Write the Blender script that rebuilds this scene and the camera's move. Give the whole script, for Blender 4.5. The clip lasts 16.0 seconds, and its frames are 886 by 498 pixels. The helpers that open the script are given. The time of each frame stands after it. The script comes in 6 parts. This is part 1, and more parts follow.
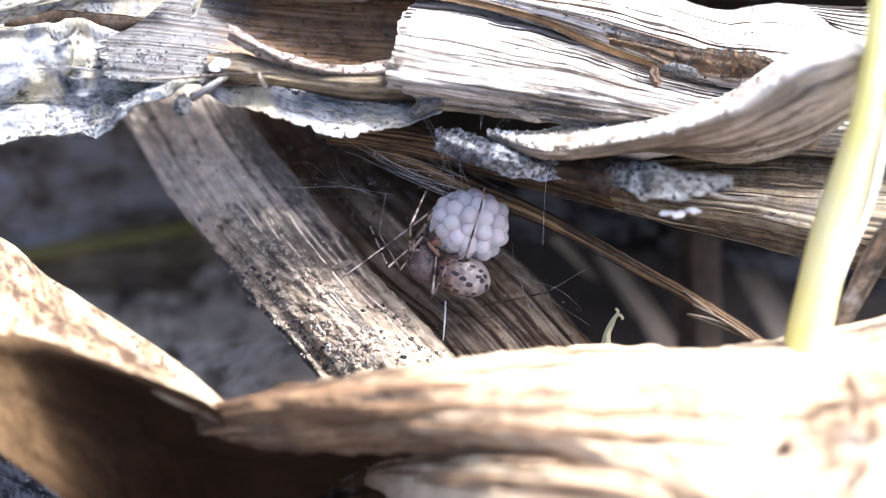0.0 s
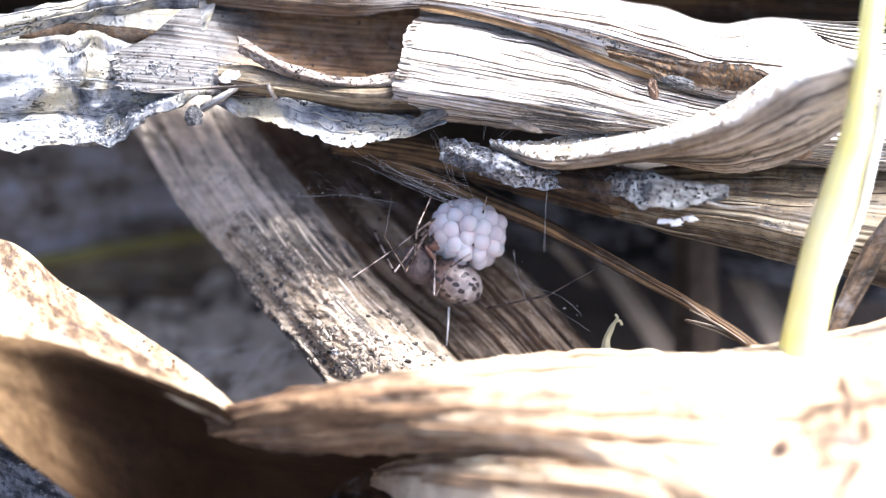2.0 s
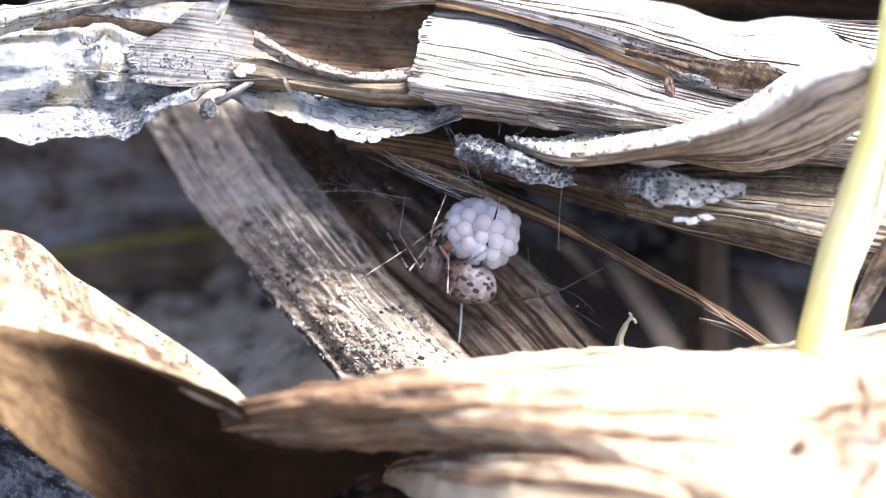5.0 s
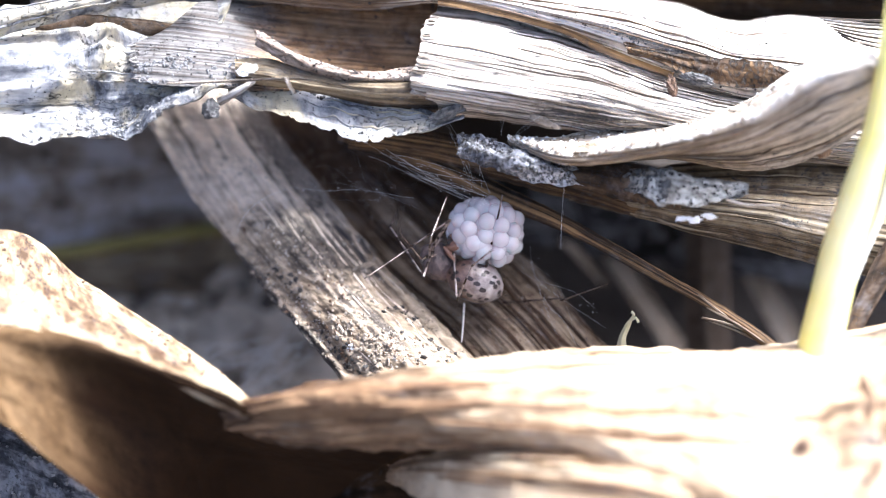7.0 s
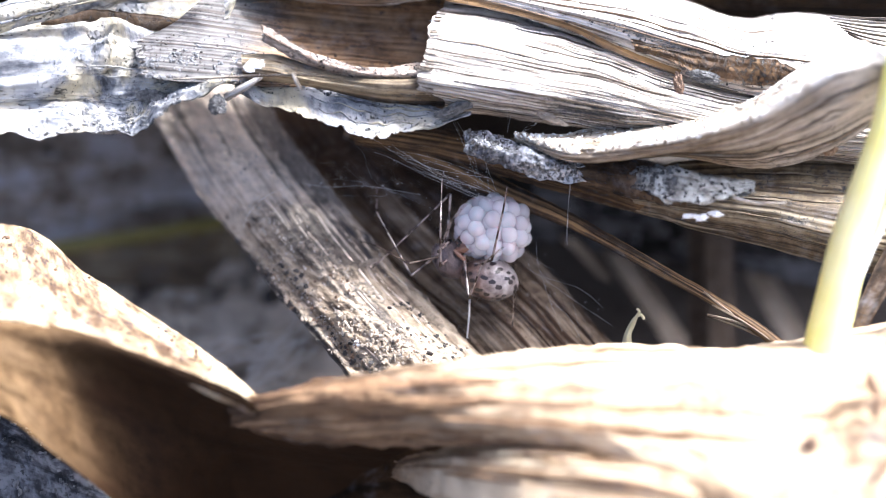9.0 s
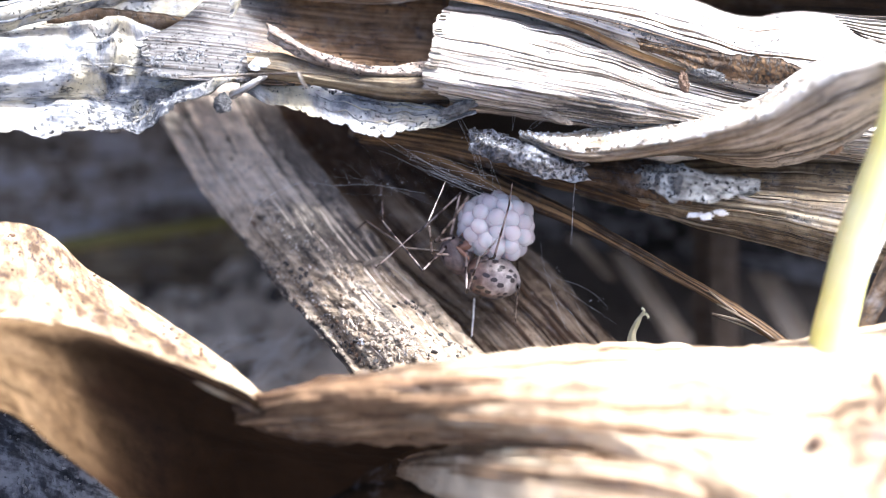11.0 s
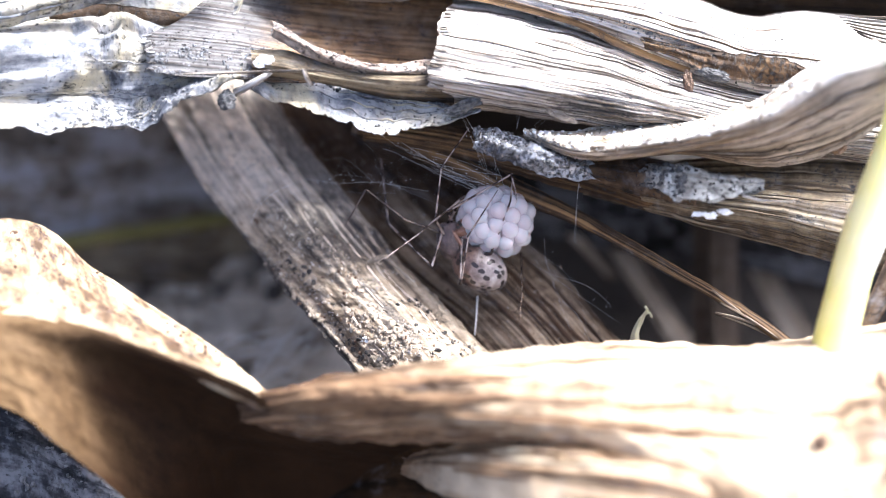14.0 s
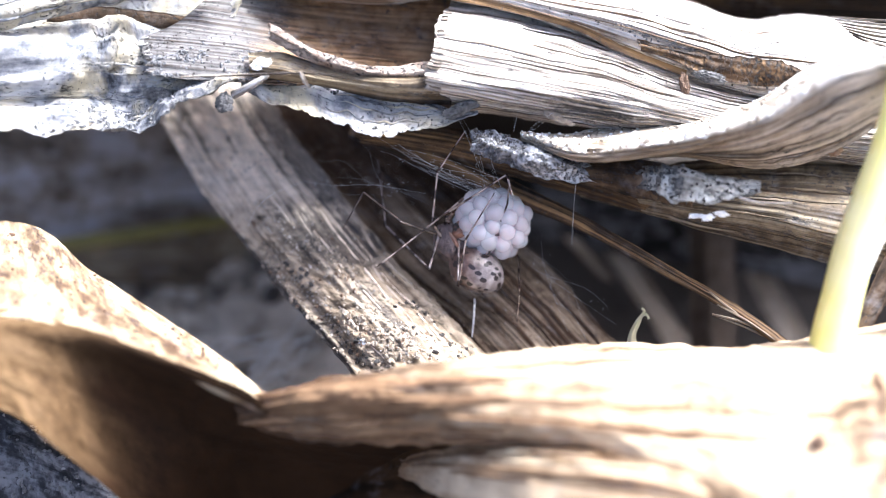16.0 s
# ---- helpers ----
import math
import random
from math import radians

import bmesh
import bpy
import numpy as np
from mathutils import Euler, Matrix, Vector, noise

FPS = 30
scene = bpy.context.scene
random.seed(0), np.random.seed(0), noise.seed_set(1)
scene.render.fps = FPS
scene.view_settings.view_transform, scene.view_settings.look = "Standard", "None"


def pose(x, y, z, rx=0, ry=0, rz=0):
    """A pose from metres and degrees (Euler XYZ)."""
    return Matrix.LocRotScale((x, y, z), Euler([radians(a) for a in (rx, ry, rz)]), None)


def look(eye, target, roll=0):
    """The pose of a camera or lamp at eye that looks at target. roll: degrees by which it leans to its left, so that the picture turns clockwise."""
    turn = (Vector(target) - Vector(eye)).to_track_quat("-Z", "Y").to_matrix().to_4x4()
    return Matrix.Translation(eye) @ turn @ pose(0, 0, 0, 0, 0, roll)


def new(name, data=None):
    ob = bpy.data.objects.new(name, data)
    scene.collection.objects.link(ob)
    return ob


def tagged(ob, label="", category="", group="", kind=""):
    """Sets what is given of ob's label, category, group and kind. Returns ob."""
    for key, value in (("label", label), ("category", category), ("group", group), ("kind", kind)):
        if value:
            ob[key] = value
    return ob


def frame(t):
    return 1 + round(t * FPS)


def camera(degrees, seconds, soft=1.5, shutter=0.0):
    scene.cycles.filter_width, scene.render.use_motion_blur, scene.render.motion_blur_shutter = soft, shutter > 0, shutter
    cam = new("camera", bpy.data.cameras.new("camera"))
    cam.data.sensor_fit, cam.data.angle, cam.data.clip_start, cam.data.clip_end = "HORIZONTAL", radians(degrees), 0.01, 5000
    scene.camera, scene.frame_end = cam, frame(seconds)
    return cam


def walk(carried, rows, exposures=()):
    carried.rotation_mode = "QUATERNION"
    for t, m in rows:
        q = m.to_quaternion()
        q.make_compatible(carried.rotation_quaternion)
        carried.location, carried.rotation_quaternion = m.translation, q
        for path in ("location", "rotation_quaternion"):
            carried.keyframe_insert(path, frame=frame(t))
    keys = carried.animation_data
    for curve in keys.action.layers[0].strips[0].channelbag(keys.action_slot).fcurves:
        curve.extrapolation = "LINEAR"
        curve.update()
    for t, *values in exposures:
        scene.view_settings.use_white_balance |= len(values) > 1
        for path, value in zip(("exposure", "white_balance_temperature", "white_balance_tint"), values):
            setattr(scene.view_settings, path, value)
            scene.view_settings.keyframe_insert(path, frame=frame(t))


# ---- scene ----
from collections import namedtuple

# All sizes below are in millimetres in the litter bank's own axes: x across, y up the bank, z out of it.
MM = 0.001
BANK = pose(0, 0, 0.0165, 55, 0, 0) @ Matrix.Scale(MM, 4)
TURN = BANK.to_3x3().normalized()


def bank(x, y, z):
    return BANK @ Vector((x, y, z))


def bank_pose(x, y, z, rx=0, ry=0, rz=0):
    """A pose in metres for a thing that is given in the bank's axes."""
    return Matrix.LocRotScale(bank(x, y, z), (TURN @ Euler([radians(a) for a in (rx, ry, rz)]).to_matrix()).to_quaternion(), None)


# camera
cam = camera(50, 16.0, soft=1.0)
cam.data.dof.use_dof = True
cam.data.dof.focus_distance = 0.0313
cam.data.dof.aperture_fstop = 27
walk(cam, [
    (0, pose(0.000751, -0.026845, 0.035557, 54.482, 0.510, -0.362)),
    (0.5, pose(0.000744, -0.026865, 0.035503, 54.574, 0.539, -0.202)),
    (1, pose(0.000663, -0.026946, 0.035521, 54.649, 0.432, -0.129)),
    (1.1, pose(0.000638, -0.027022, 0.035594, 54.673, 0.406, -0.186)),
    (1.25, pose(0.000539, -0.027328, 0.035888, 54.768, 0.303, -0.414)),
    (1.35, pose(0.000507, -0.027428, 0.035984, 54.799, 0.269, -0.489)),
    (1.5, pose(0.000498, -0.027455, 0.036010, 54.807, 0.259, -0.509)),
    (2, pose(0.000489, -0.027547, 0.035936, 55.094, 0.312, -0.521)),
    (2.5, pose(0.000299, -0.027543, 0.035947, 55.006, 0.190, -0.299)),
    (3, pose(0.000271, -0.027626, 0.035807, 55.384, 0.096, -0.066)),
    (3.5, pose(0.000037, -0.027597, 0.035933, 55.130, -0.089, -0.288)),
    (4, pose(0.000026, -0.027499, 0.035863, 55.064, -0.126, -0.284)),
    (6.5, pose(-0.000059, -0.027522, 0.035767, 55.001, -0.139, -0.288)),
    (7, pose(-0.000021, -0.027465, 0.035838, 54.903, -0.022, -0.216)),
    (7.5, pose(-0.000132, -0.027472, 0.035801, 54.902, -0.147, -0.237)),
    (8, pose(0.000000, -0.027524, 0.035772, 55.000, 0.000, 0.000)),
    (8.5, pose(-0.000266, -0.027439, 0.035957, 54.576, -0.205, -0.321)),
    (9, pose(-0.000374, -0.027424, 0.035924, 54.521, -0.316, -0.335)),
    (11.5, pose(-0.000415, -0.027474, 0.035895, 54.490, -0.235, -0.070)),
    (12, pose(-0.000660, -0.027497, 0.035925, 54.454, -0.402, -0.372)),
    (12.5, pose(-0.000614, -0.027470, 0.035888, 54.487, -0.308, -0.327)),
    (13, pose(-0.000525, -0.027454, 0.035850, 54.532, -0.270, -0.140)),
    (13.5, pose(-0.000793, -0.027409, 0.035906, 54.315, -0.676, -0.246)),
    (14, pose(-0.000810, -0.027417, 0.035917, 54.328, -0.695, -0.400)),
    (14.5, pose(-0.000671, -0.027475, 0.035845, 54.513, -0.605, -0.207)),
    (15, pose(-0.000620, -0.027549, 0.035792, 54.804, -0.543, -0.307)),
    (15.5, pose(-0.000738, -0.027484, 0.035830, 54.686, -0.643, -0.545)),
    (16, pose(-0.000837, -0.027476, 0.035911, 54.531, -0.767, -0.606)),
], exposures=[(0.0, 1.94, 5650, 10), (1.05, 1.94, 5650, 10), (1.4, 2.14, 5650, 10), (4.0, 2.09, 5650, 10), (9.0, 2.05, 5650, 10), (16.0, 2.04, 5650, 10)])

# sun and sky
SUN = (TURN @ Vector((0.50, 0.80, 0.345))).normalized()
world = bpy.data.worlds.new("sky")
scene.world = world
world.use_nodes = True
sky = world.node_tree.nodes.new("ShaderNodeTexSky")
sky.sky_type, sky.sun_disc = "NISHITA", False
sky.air_density, sky.dust_density, sky.ozone_density = 0.6, 7.0, 0.3
sky.sun_elevation, sky.sun_rotation = math.asin(SUN.z), math.atan2(SUN.x, SUN.y)
world.node_tree.links.new(sky.outputs[0], world.node_tree.nodes["Background"].inputs[0])
world.node_tree.nodes["Background"].inputs[1].default_value = 0.15
sun = new("sun", bpy.data.lights.new("sun", "SUN"))
sun.data.energy, sun.data.angle, sun.data.color = 2.9, radians(12), (1.0, 0.97, 0.93)
sun.matrix_world = look(SUN * 2, (0, 0, 0))


# ---- materials ----
class Nodes:
    def __init__(self, name):
        self.mat = bpy.data.materials.new(name)
        self.mat.use_nodes = True
        self.tree = self.mat.node_tree
        self.bsdf = self.tree.nodes["Principled BSDF"]

    def add(self, kind, values=(), operation="", uv_map="", data_type=""):
        n = self.tree.nodes.new(kind)
        if operation:
            n.operation = operation
        if uv_map:
            n.uv_map = uv_map
        if data_type:
            n.data_type = data_type
        for k, v in dict(values).items():
            if isinstance(v, bpy.types.NodeSocket):
                self.tree.links.new(v, n.inputs[k])
            else:
                n.inputs[k].default_value = v
        return n

    def put(self, key, v):
        if isinstance(v, bpy.types.NodeSocket):
            self.tree.links.new(v, self.bsdf.inputs[key])
        else:
            self.bsdf.inputs[key].default_value = v

    def math(self, op, a, b=0.0):
        return self.add("ShaderNodeMath", {0: a, 1: b}, operation=op).outputs[0]

    def step(self, x, lo, hi):
        return self.add("ShaderNodeMapRange", {0: x, 1: lo, 2: hi, 3: 0.0, 4: 1.0}).outputs[0]

    def mix(self, f, a, b):
        n = self.add("ShaderNodeMix", {0: f}, data_type="RGBA")
        for i, v in ((6, a), (7, b)):
            if isinstance(v, bpy.types.NodeSocket):
                self.tree.links.new(v, n.inputs[i])
            else:
                n.inputs[i].default_value = (*v, 1)
        return n.outputs[2]

    def noise(self, vec, scale, detail=3.0, rough=0.55):
        return self.add("ShaderNodeTexNoise", {"Vector": vec, "Scale": scale, "Detail": detail, "Roughness": rough}).outputs[0]


def leaf_material(name, pale, mid, dark, spots=0.0, grain=1.0, blotch=0.5, fine=7.0, mould=(0.035, 0.036, 0.04), rough=0.75, crust=0.0, bump=1.0, lines=0.0, tint=None, spec=0.3, stain_or_light=None, dark_patches=()):
    """Dry plant tissue: long fibres along the piece, blotches, mould specks. The UV map is in millimetres, u along the
    fibres.
    stain_or_light: where along the piece (from, to) it turns to another colour, for weathering and for painted light
    and shade; dark_patches: near-black patches, mould among them, each a place and its half sizes."""
    n = Nodes(name)
    uv = n.add("ShaderNodeUVMap", uv_map="mm").outputs[0]
    rnd = n.add("ShaderNodeObjectInfo").outputs["Random"]
    shift = n.add("ShaderNodeCombineXYZ", {0: n.math("MULTIPLY", rnd, 91.0), 1: n.math("MULTIPLY", rnd, 57.0)}).outputs[0]
    p = n.add("ShaderNodeVectorMath", {0: uv, 1: shift}, operation="ADD").outputs[0]
    warp = n.add("ShaderNodeTexNoise", {"Vector": p, "Scale": 0.3, "Detail": 1.0}).outputs[1]
    p2 = n.add("ShaderNodeVectorMath", {0: p, 1: n.add("ShaderNodeVectorMath", {0: warp, 3: 0.22}, operation="SCALE").outputs[0]}, operation="ADD").outputs[0]
    long1 = n.add("ShaderNodeVectorMath", {0: p2, 1: (0.05, fine * 0.3, 1)}, operation="MULTIPLY").outputs[0]
    long2 = n.add("ShaderNodeVectorMath", {0: p2, 1: (0.09, fine, 1)}, operation="MULTIPLY").outputs[0]
    g1, g2 = n.noise(long1, 1.0, 3.0), n.noise(long2, 1.0, 3.0, 0.6)
    b1, b2 = n.noise(p, 0.42, 4.0, 0.6), n.noise(p, 2.2, 5.0, 0.65)
    fibre = n.math("ADD", n.math("MULTIPLY", g1, 0.4), n.math("MULTIPLY", g2, 0.6))
    blot = n.math("ADD", n.math("MULTIPLY", b1, 0.6), n.math("MULTIPLY", b2, 0.4))
    tone = n.math("ADD", n.math("MULTIPLY", n.math("SUBTRACT", fibre, 0.5), 1.9 * grain), n.math("MULTIPLY", n.math("SUBTRACT", blot, 0.5), 2.6 * blotch))
    tone = n.math("ADD", tone, 0.5)
    colour = n.mix(n.step(tone, 0.42, 0.85), n.mix(n.step(tone, 0.08, 0.48), dark, mid), pale)
    if tint:
        colour = n.mix(n.math("MULTIPLY", n.step(n.noise(p, 0.5, 4.0, 0.65), 0.47, 0.62), 0.85), colour, tint)
    if stain_or_light:
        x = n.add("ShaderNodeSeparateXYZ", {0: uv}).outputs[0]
        x = n.math("ADD", x, n.math("MULTIPLY", n.math("SUBTRACT", n.math("ADD", g1, b1), 1.0), 1.1 * abs(stain_or_light[1] - stain_or_light[0])))
        colour = n.mix(n.step(x, stain_or_light[0], stain_or_light[1]), colour, n.mix(n.step(tone, 0.15, 0.75), tuple(0.45 * c for c in stain_or_light[2]), tuple(1.5 * c for c in stain_or_light[2])))
    # dark streaks that follow single fibres
    streak = n.step(g2, 0.42, 0.33)
    colour = n.mix(n.math("MULTIPLY", streak, 0.65 * grain), colour, dark)
    ridge = 0.5
    if lines:
        across = n.add("ShaderNodeSeparateXYZ", {0: p2}).outputs[1]
        phase = n.math("ADD", n.math("MULTIPLY", across, 29.0), n.math("MULTIPLY", g1, 16.0))
        ridge = n.math("MULTIPLY", n.math("ADD", n.math("SINE", phase), 1.0), 0.5)
        keep = n.step(n.noise(n.add("ShaderNodeVectorMath", {0: p, 1: (0.25, 1.6, 1)}, operation="MULTIPLY").outputs[0], 1.0), 0.36, 0.6)
        colour = n.mix(n.math("MULTIPLY", n.math("MULTIPLY", n.step(ridge, 0.34, 0.08), keep), lines), colour, dark)
        ridge = n.math("MULTIPLY", ridge, keep)
    height = n.math("ADD", n.math("MULTIPLY", ridge, 0.8 * lines), n.math("MULTIPLY", fibre, 0.6 * grain))
    height = n.math("ADD", height, n.math("MULTIPLY", b2, 0.35))
    if spots:
        sp = n.add("ShaderNodeVectorMath", {0: p, 1: (0.55, 1.0, 1)}, operation="MULTIPLY").outputs[0]
        s1, s2, s3 = n.noise(sp, 4.6, 5.0, 0.7), n.noise(p, 0.8, 3.0, 0.6), n.noise(p, 9.0, 3.0, 0.6)
        patch = n.step(s2, 0.55 - 0.16 * spots, 0.68 - 0.16 * spots)
        dots = n.math("MULTIPLY", n.step(s1, 0.54, 0.63), patch)
        dots = n.math("MAXIMUM", dots, n.math("MULTIPLY", n.step(s3, 0.62, 0.66), n.step(s2, 0.5 - 0.2 * spots, 0.6 - 0.2 * spots)))
        film = n.math("MULTIPLY", n.step(b2, 0.46, 0.7), n.step(n.noise(p, 0.55, 2.0), 0.56 - 0.1 * spots, 0.74 - 0.1 * spots))
        colour = n.mix(n.math("MULTIPLY", film, 0.6), colour, tuple(4.5 * c for c in mould))
        colour = n.mix(n.math("MULTIPLY", dots, 0.92), colour, mould)
        height = n.math("ADD", height, n.math("MULTIPLY", dots, 0.25))
    if crust:
        c1 = n.noise(p, 9.0, 6.0, 0.75)
        mask = n.math("MULTIPLY", n.step(c1, 0.56 - 0.08 * crust, 0.66), n.step(b1, 0.62 - 0.35 * crust, 0.75 - 0.3 * crust))
        colour = n.mix(n.math("MULTIPLY", mask, 0.85), colour, n.mix(n.step(n.noise(p, 14.0), 0.35, 0.65), (0.16, 0.15, 0.14), (0.62, 0.6, 0.56)))
        height = n.math("ADD", height, n.math("MULTIPLY", mask, 0.6))
    for x, y, rx, ry, much in dark_patches:
        off = n.add("ShaderNodeVectorMath", {0: n.add("ShaderNodeVectorMath", {0: uv, 1: (x, y, 0)}, operation="SUBTRACT").outputs[0], 1: (1 / rx, 1 / ry, 0)}, operation="MULTIPLY").outputs[0]
        far = n.add("ShaderNodeVectorMath", {0: off}, operation="LENGTH").outputs["Value"]
        far = n.math("ADD", far, n.math("MULTIPLY", n.math("SUBTRACT", n.math("ADD", b2, g2), 1.0), 1.3))
        grains = n.step(n.noise(p, 7.0, 4.0, 0.7), 0.12, 0.5)
        colour = n.mix(n.math("MULTIPLY", n.math("MULTIPLY", n.step(far, 1.15, 0.6), grains), much), colour, (0.022, 0.023, 0.028))
    n.put("Base Color", colour)
    n.put("Roughness", n.math("ADD", n.math("MULTIPLY", b2, 0.25), rough - 0.15))
    n.put("Specular IOR Level", spec)
    n.put("Normal", n.add("ShaderNodeBump", {"Strength": 0.8 * bump, "Distance": 0.00012, "Height": height}).outputs[0])
    return n.mat


def plain_material(name, a, b, scale, rough=0.5, bump=0.3, sub=0.0, fleck=None, trans=0.0):
    """A mottled surface in the object's own space, scale in marks per millimetre."""
    n = Nodes(name)
    co = n.add("ShaderNodeTexCoord").outputs["Object"]
    p = n.add("ShaderNodeVectorMath", {0: co, 3: 1000.0}, operation="SCALE").outputs[0]
    t = n.noise(p, scale, 4.0, 0.6)
    colour = n.mix(n.step(t, 0.3, 0.7), a, b)
    if fleck:
        cells = n.add("ShaderNodeTexVoronoi", {"Vector": n.add("ShaderNodeVectorMath", {0: p, 1: (1.0, 0.62, 0.8)}, operation="MULTIPLY").outputs[0], "Scale": fleck[1], "Randomness": 1.0}).outputs["Distance"]
        m = n.step(n.math("ADD", cells, n.math("MULTIPLY", n.noise(p, fleck[1] * 1.5), 0.35)), fleck[2] + 0.06, fleck[2])
        colour = n.mix(m, colour, fleck[0])
    n.put("Base Color", colour)
    n.put("Roughness", rough)
    if sub:
        n.put("Subsurface Weight", sub)
        n.put("Subsurface Radius", (0.0008, 0.0007, 0.00066))
        n.put("Subsurface Scale", 1.0)
    if trans:
        n.put("Coat Weight", 0.6)
        n.put("Coat Roughness", 0.06)
        n.put("Transmission Weight", trans)
        n.put("IOR", 1.36)
    n.put("Normal", n.add("ShaderNodeBump", {"Strength": bump, "Distance": 0.00006, "Height": n.noise(p, scale * 4, 4.0)}).outputs[0])
    return n.mat


STRAW = leaf_material("straw_fibre", (0.62, 0.59, 0.55), (0.29, 0.235, 0.175), (0.032, 0.022, 0.015), spots=0.5, grain=1.35, blotch=0.6, fine=6.0, lines=1.0, bump=1.3)
SHEATH = leaf_material("ribbed_straw", (0.82, 0.79, 0.75), (0.54, 0.47, 0.39), (0.034, 0.023, 0.015), spots=0.35, grain=1.15, blotch=0.5, fine=7.0, lines=0.9, bump=1.3, stain_or_light=(0.7, -0.9, (0.16, 0.11, 0.07)), dark_patches=[(7.0, 5.25, 2.1, 1.05, 0.92)])
BLEACH = leaf_material("bleached_straw", (0.86, 0.83, 0.79), (0.70, 0.62, 0.53), (0.06, 0.038, 0.022), spots=0.5, grain=0.85, blotch=0.6, fine=7.0, lines=0.42, bump=1.3, stain_or_light=(8.6, 6.6, (0.13, 0.09, 0.058)))
SCAR = leaf_material("scarred_straw", (0.36, 0.225, 0.105), (0.115, 0.062, 0.026), (0.018, 0.011, 0.007), spots=0.3, grain=1.1, blotch=0.9, fine=4.0, crust=0.75, bump=2.0, lines=0.7)
STRAW_GREY = leaf_material("weathered_straw", (0.56, 0.55, 0.53), (0.33, 0.30, 0.27), (0.06, 0.05, 0.04), spots=0.6, grain=1.3, blotch=0.7, fine=7.0, lines=0.7)
ASH = leaf_material("ash_grey_leaf", (0.43, 0.425, 0.415), (0.205, 0.21, 0.225), (0.045, 0.047, 0.054), spots=0.35, grain=0.8, blotch=1.6, fine=4.0, crust=0.2, bump=2.6, tint=(0.48, 0.42, 0.29), spec=0.05)
TROUGH = leaf_material("brown_inner_straw", (0.36, 0.235, 0.13), (0.20, 0.116, 0.058), (0.035, 0.02, 0.01), spots=0.8, grain=0.9, blotch=0.9, fine=11.0, lines=0.7, stain_or_light=(-5.7, -7.2, (0.115, 0.108, 0.102)))
STRAW_BROWN = leaf_material("brown_weathered_straw", (0.52, 0.45, 0.36), (0.28, 0.21, 0.14), (0.05, 0.035, 0.022), spots=0.4, grain=1.35, blotch=0.6, fine=7.0, lines=0.8)
CREAM = leaf_material("cream_crust", (0.80, 0.76, 0.69), (0.60, 0.52, 0.41), (0.20, 0.14, 0.085), spots=0.3, grain=0.5, blotch=0.9, fine=5.0, crust=0.5, bump=1.8)
# outer end lightened in the colour to stand for glaring sunlight
SHARD = leaf_material("brown_curled_straw", (0.46, 0.375, 0.28), (0.23, 0.17, 0.11), (0.028, 0.018, 0.011), spots=0.4, grain=1.3, blotch=0.9, fine=13.0, lines=0.5, stain_or_light=(6.5, 10.0, (0.46, 0.41, 0.345)))
STRAW_DARK = leaf_material("dark_weathered_straw", (0.303, 0.244, 0.158), (0.136, 0.099, 0.058), (0.024, 0.015, 0.009), spots=0.6, grain=1.3, blotch=0.9, fine=6.0, lines=0.7)
FLAKE = leaf_material("speckled_bark", (0.64, 0.64, 0.59), (0.34, 0.325, 0.285), (0.045, 0.034, 0.024), spots=0.9, grain=1.2, blotch=1.4, fine=6.0, crust=0.3, bump=2.2, lines=0.3, stain_or_light=(2.8, 1.2, (0.10, 0.072, 0.046)))
MOULDY = leaf_material("black_mould_leaf", (0.17, 0.17, 0.18), (0.03, 0.03, 0.034), (0.004, 0.004, 0.005), spots=0.8, grain=1.6, blotch=1.8, fine=2.2, bump=1.6)
BROWN = leaf_material("brown_blade", (0.23, 0.135, 0.055), (0.055, 0.029, 0.012), (0.010, 0.006, 0.003), spots=0.2, grain=1.7, blotch=0.5, fine=9.0, lines=0.8)
# upper end: grey dust, paled further to stand in for light
DIRTY = leaf_material("dirty_grey_brown_leaf", (0.48, 0.40, 0.305), (0.28, 0.215, 0.148), (0.045, 0.032, 0.022), spots=0.1, grain=0.75, blotch=0.8, fine=4.0, crust=0.3, bump=2.6, mould=(0.09, 0.08, 0.072), spec=0.15, stain_or_light=(11.4, 8.6, (0.58, 0.485, 0.39)), dark_patches=[(11.5, 3.4, 1.7, 2.1, 0.72), (13.4, 0.2, 2.8, 0.8, 0.8), (16.8, 0.1, 2.8, 0.7, 0.8), (15.6, 3.2, 2.6, 0.25, 0.75), (6.0, 4.9, 5.0, 1.25, 0.72)])
# upper end darkened in the colour, standing in for the hollow's shade
DUSKY = leaf_material("dusky_brown_leaf", (0.42, 0.325, 0.225), (0.235, 0.168, 0.108), (0.03, 0.018, 0.01), spots=0.5, grain=1.1, blotch=0.9, fine=5.0, crust=0.25, lines=0.5, spec=0.12, stain_or_light=(12.5, 9.5, (0.058, 0.035, 0.021)))
# left end browned in the colour to show sunlight falling off
TAN = leaf_material("tan_leaf", (0.56, 0.45, 0.31), (0.35, 0.245, 0.145), (0.055, 0.029, 0.014), spots=0.2, grain=1.2, blotch=0.6, fine=1.6, stain_or_light=(11.5, 3.2, (0.062, 0.033, 0.015)), dark_patches=[(20.6, 1.5, 1.9, 1.2, 0.6), (22.5, 2.6, 1.2, 1.5, 0.5)])
# left end darkened in the colour, as the broad leaf's shade
TAN_LOW = leaf_material("lower_tan_leaf", (0.54, 0.43, 0.295), (0.34, 0.24, 0.14), (0.055, 0.029, 0.014), spots=0.2, grain=1.4, blotch=0.6, fine=1.6, stain_or_light=(6.5, 1.0, (0.075, 0.042, 0.020)))
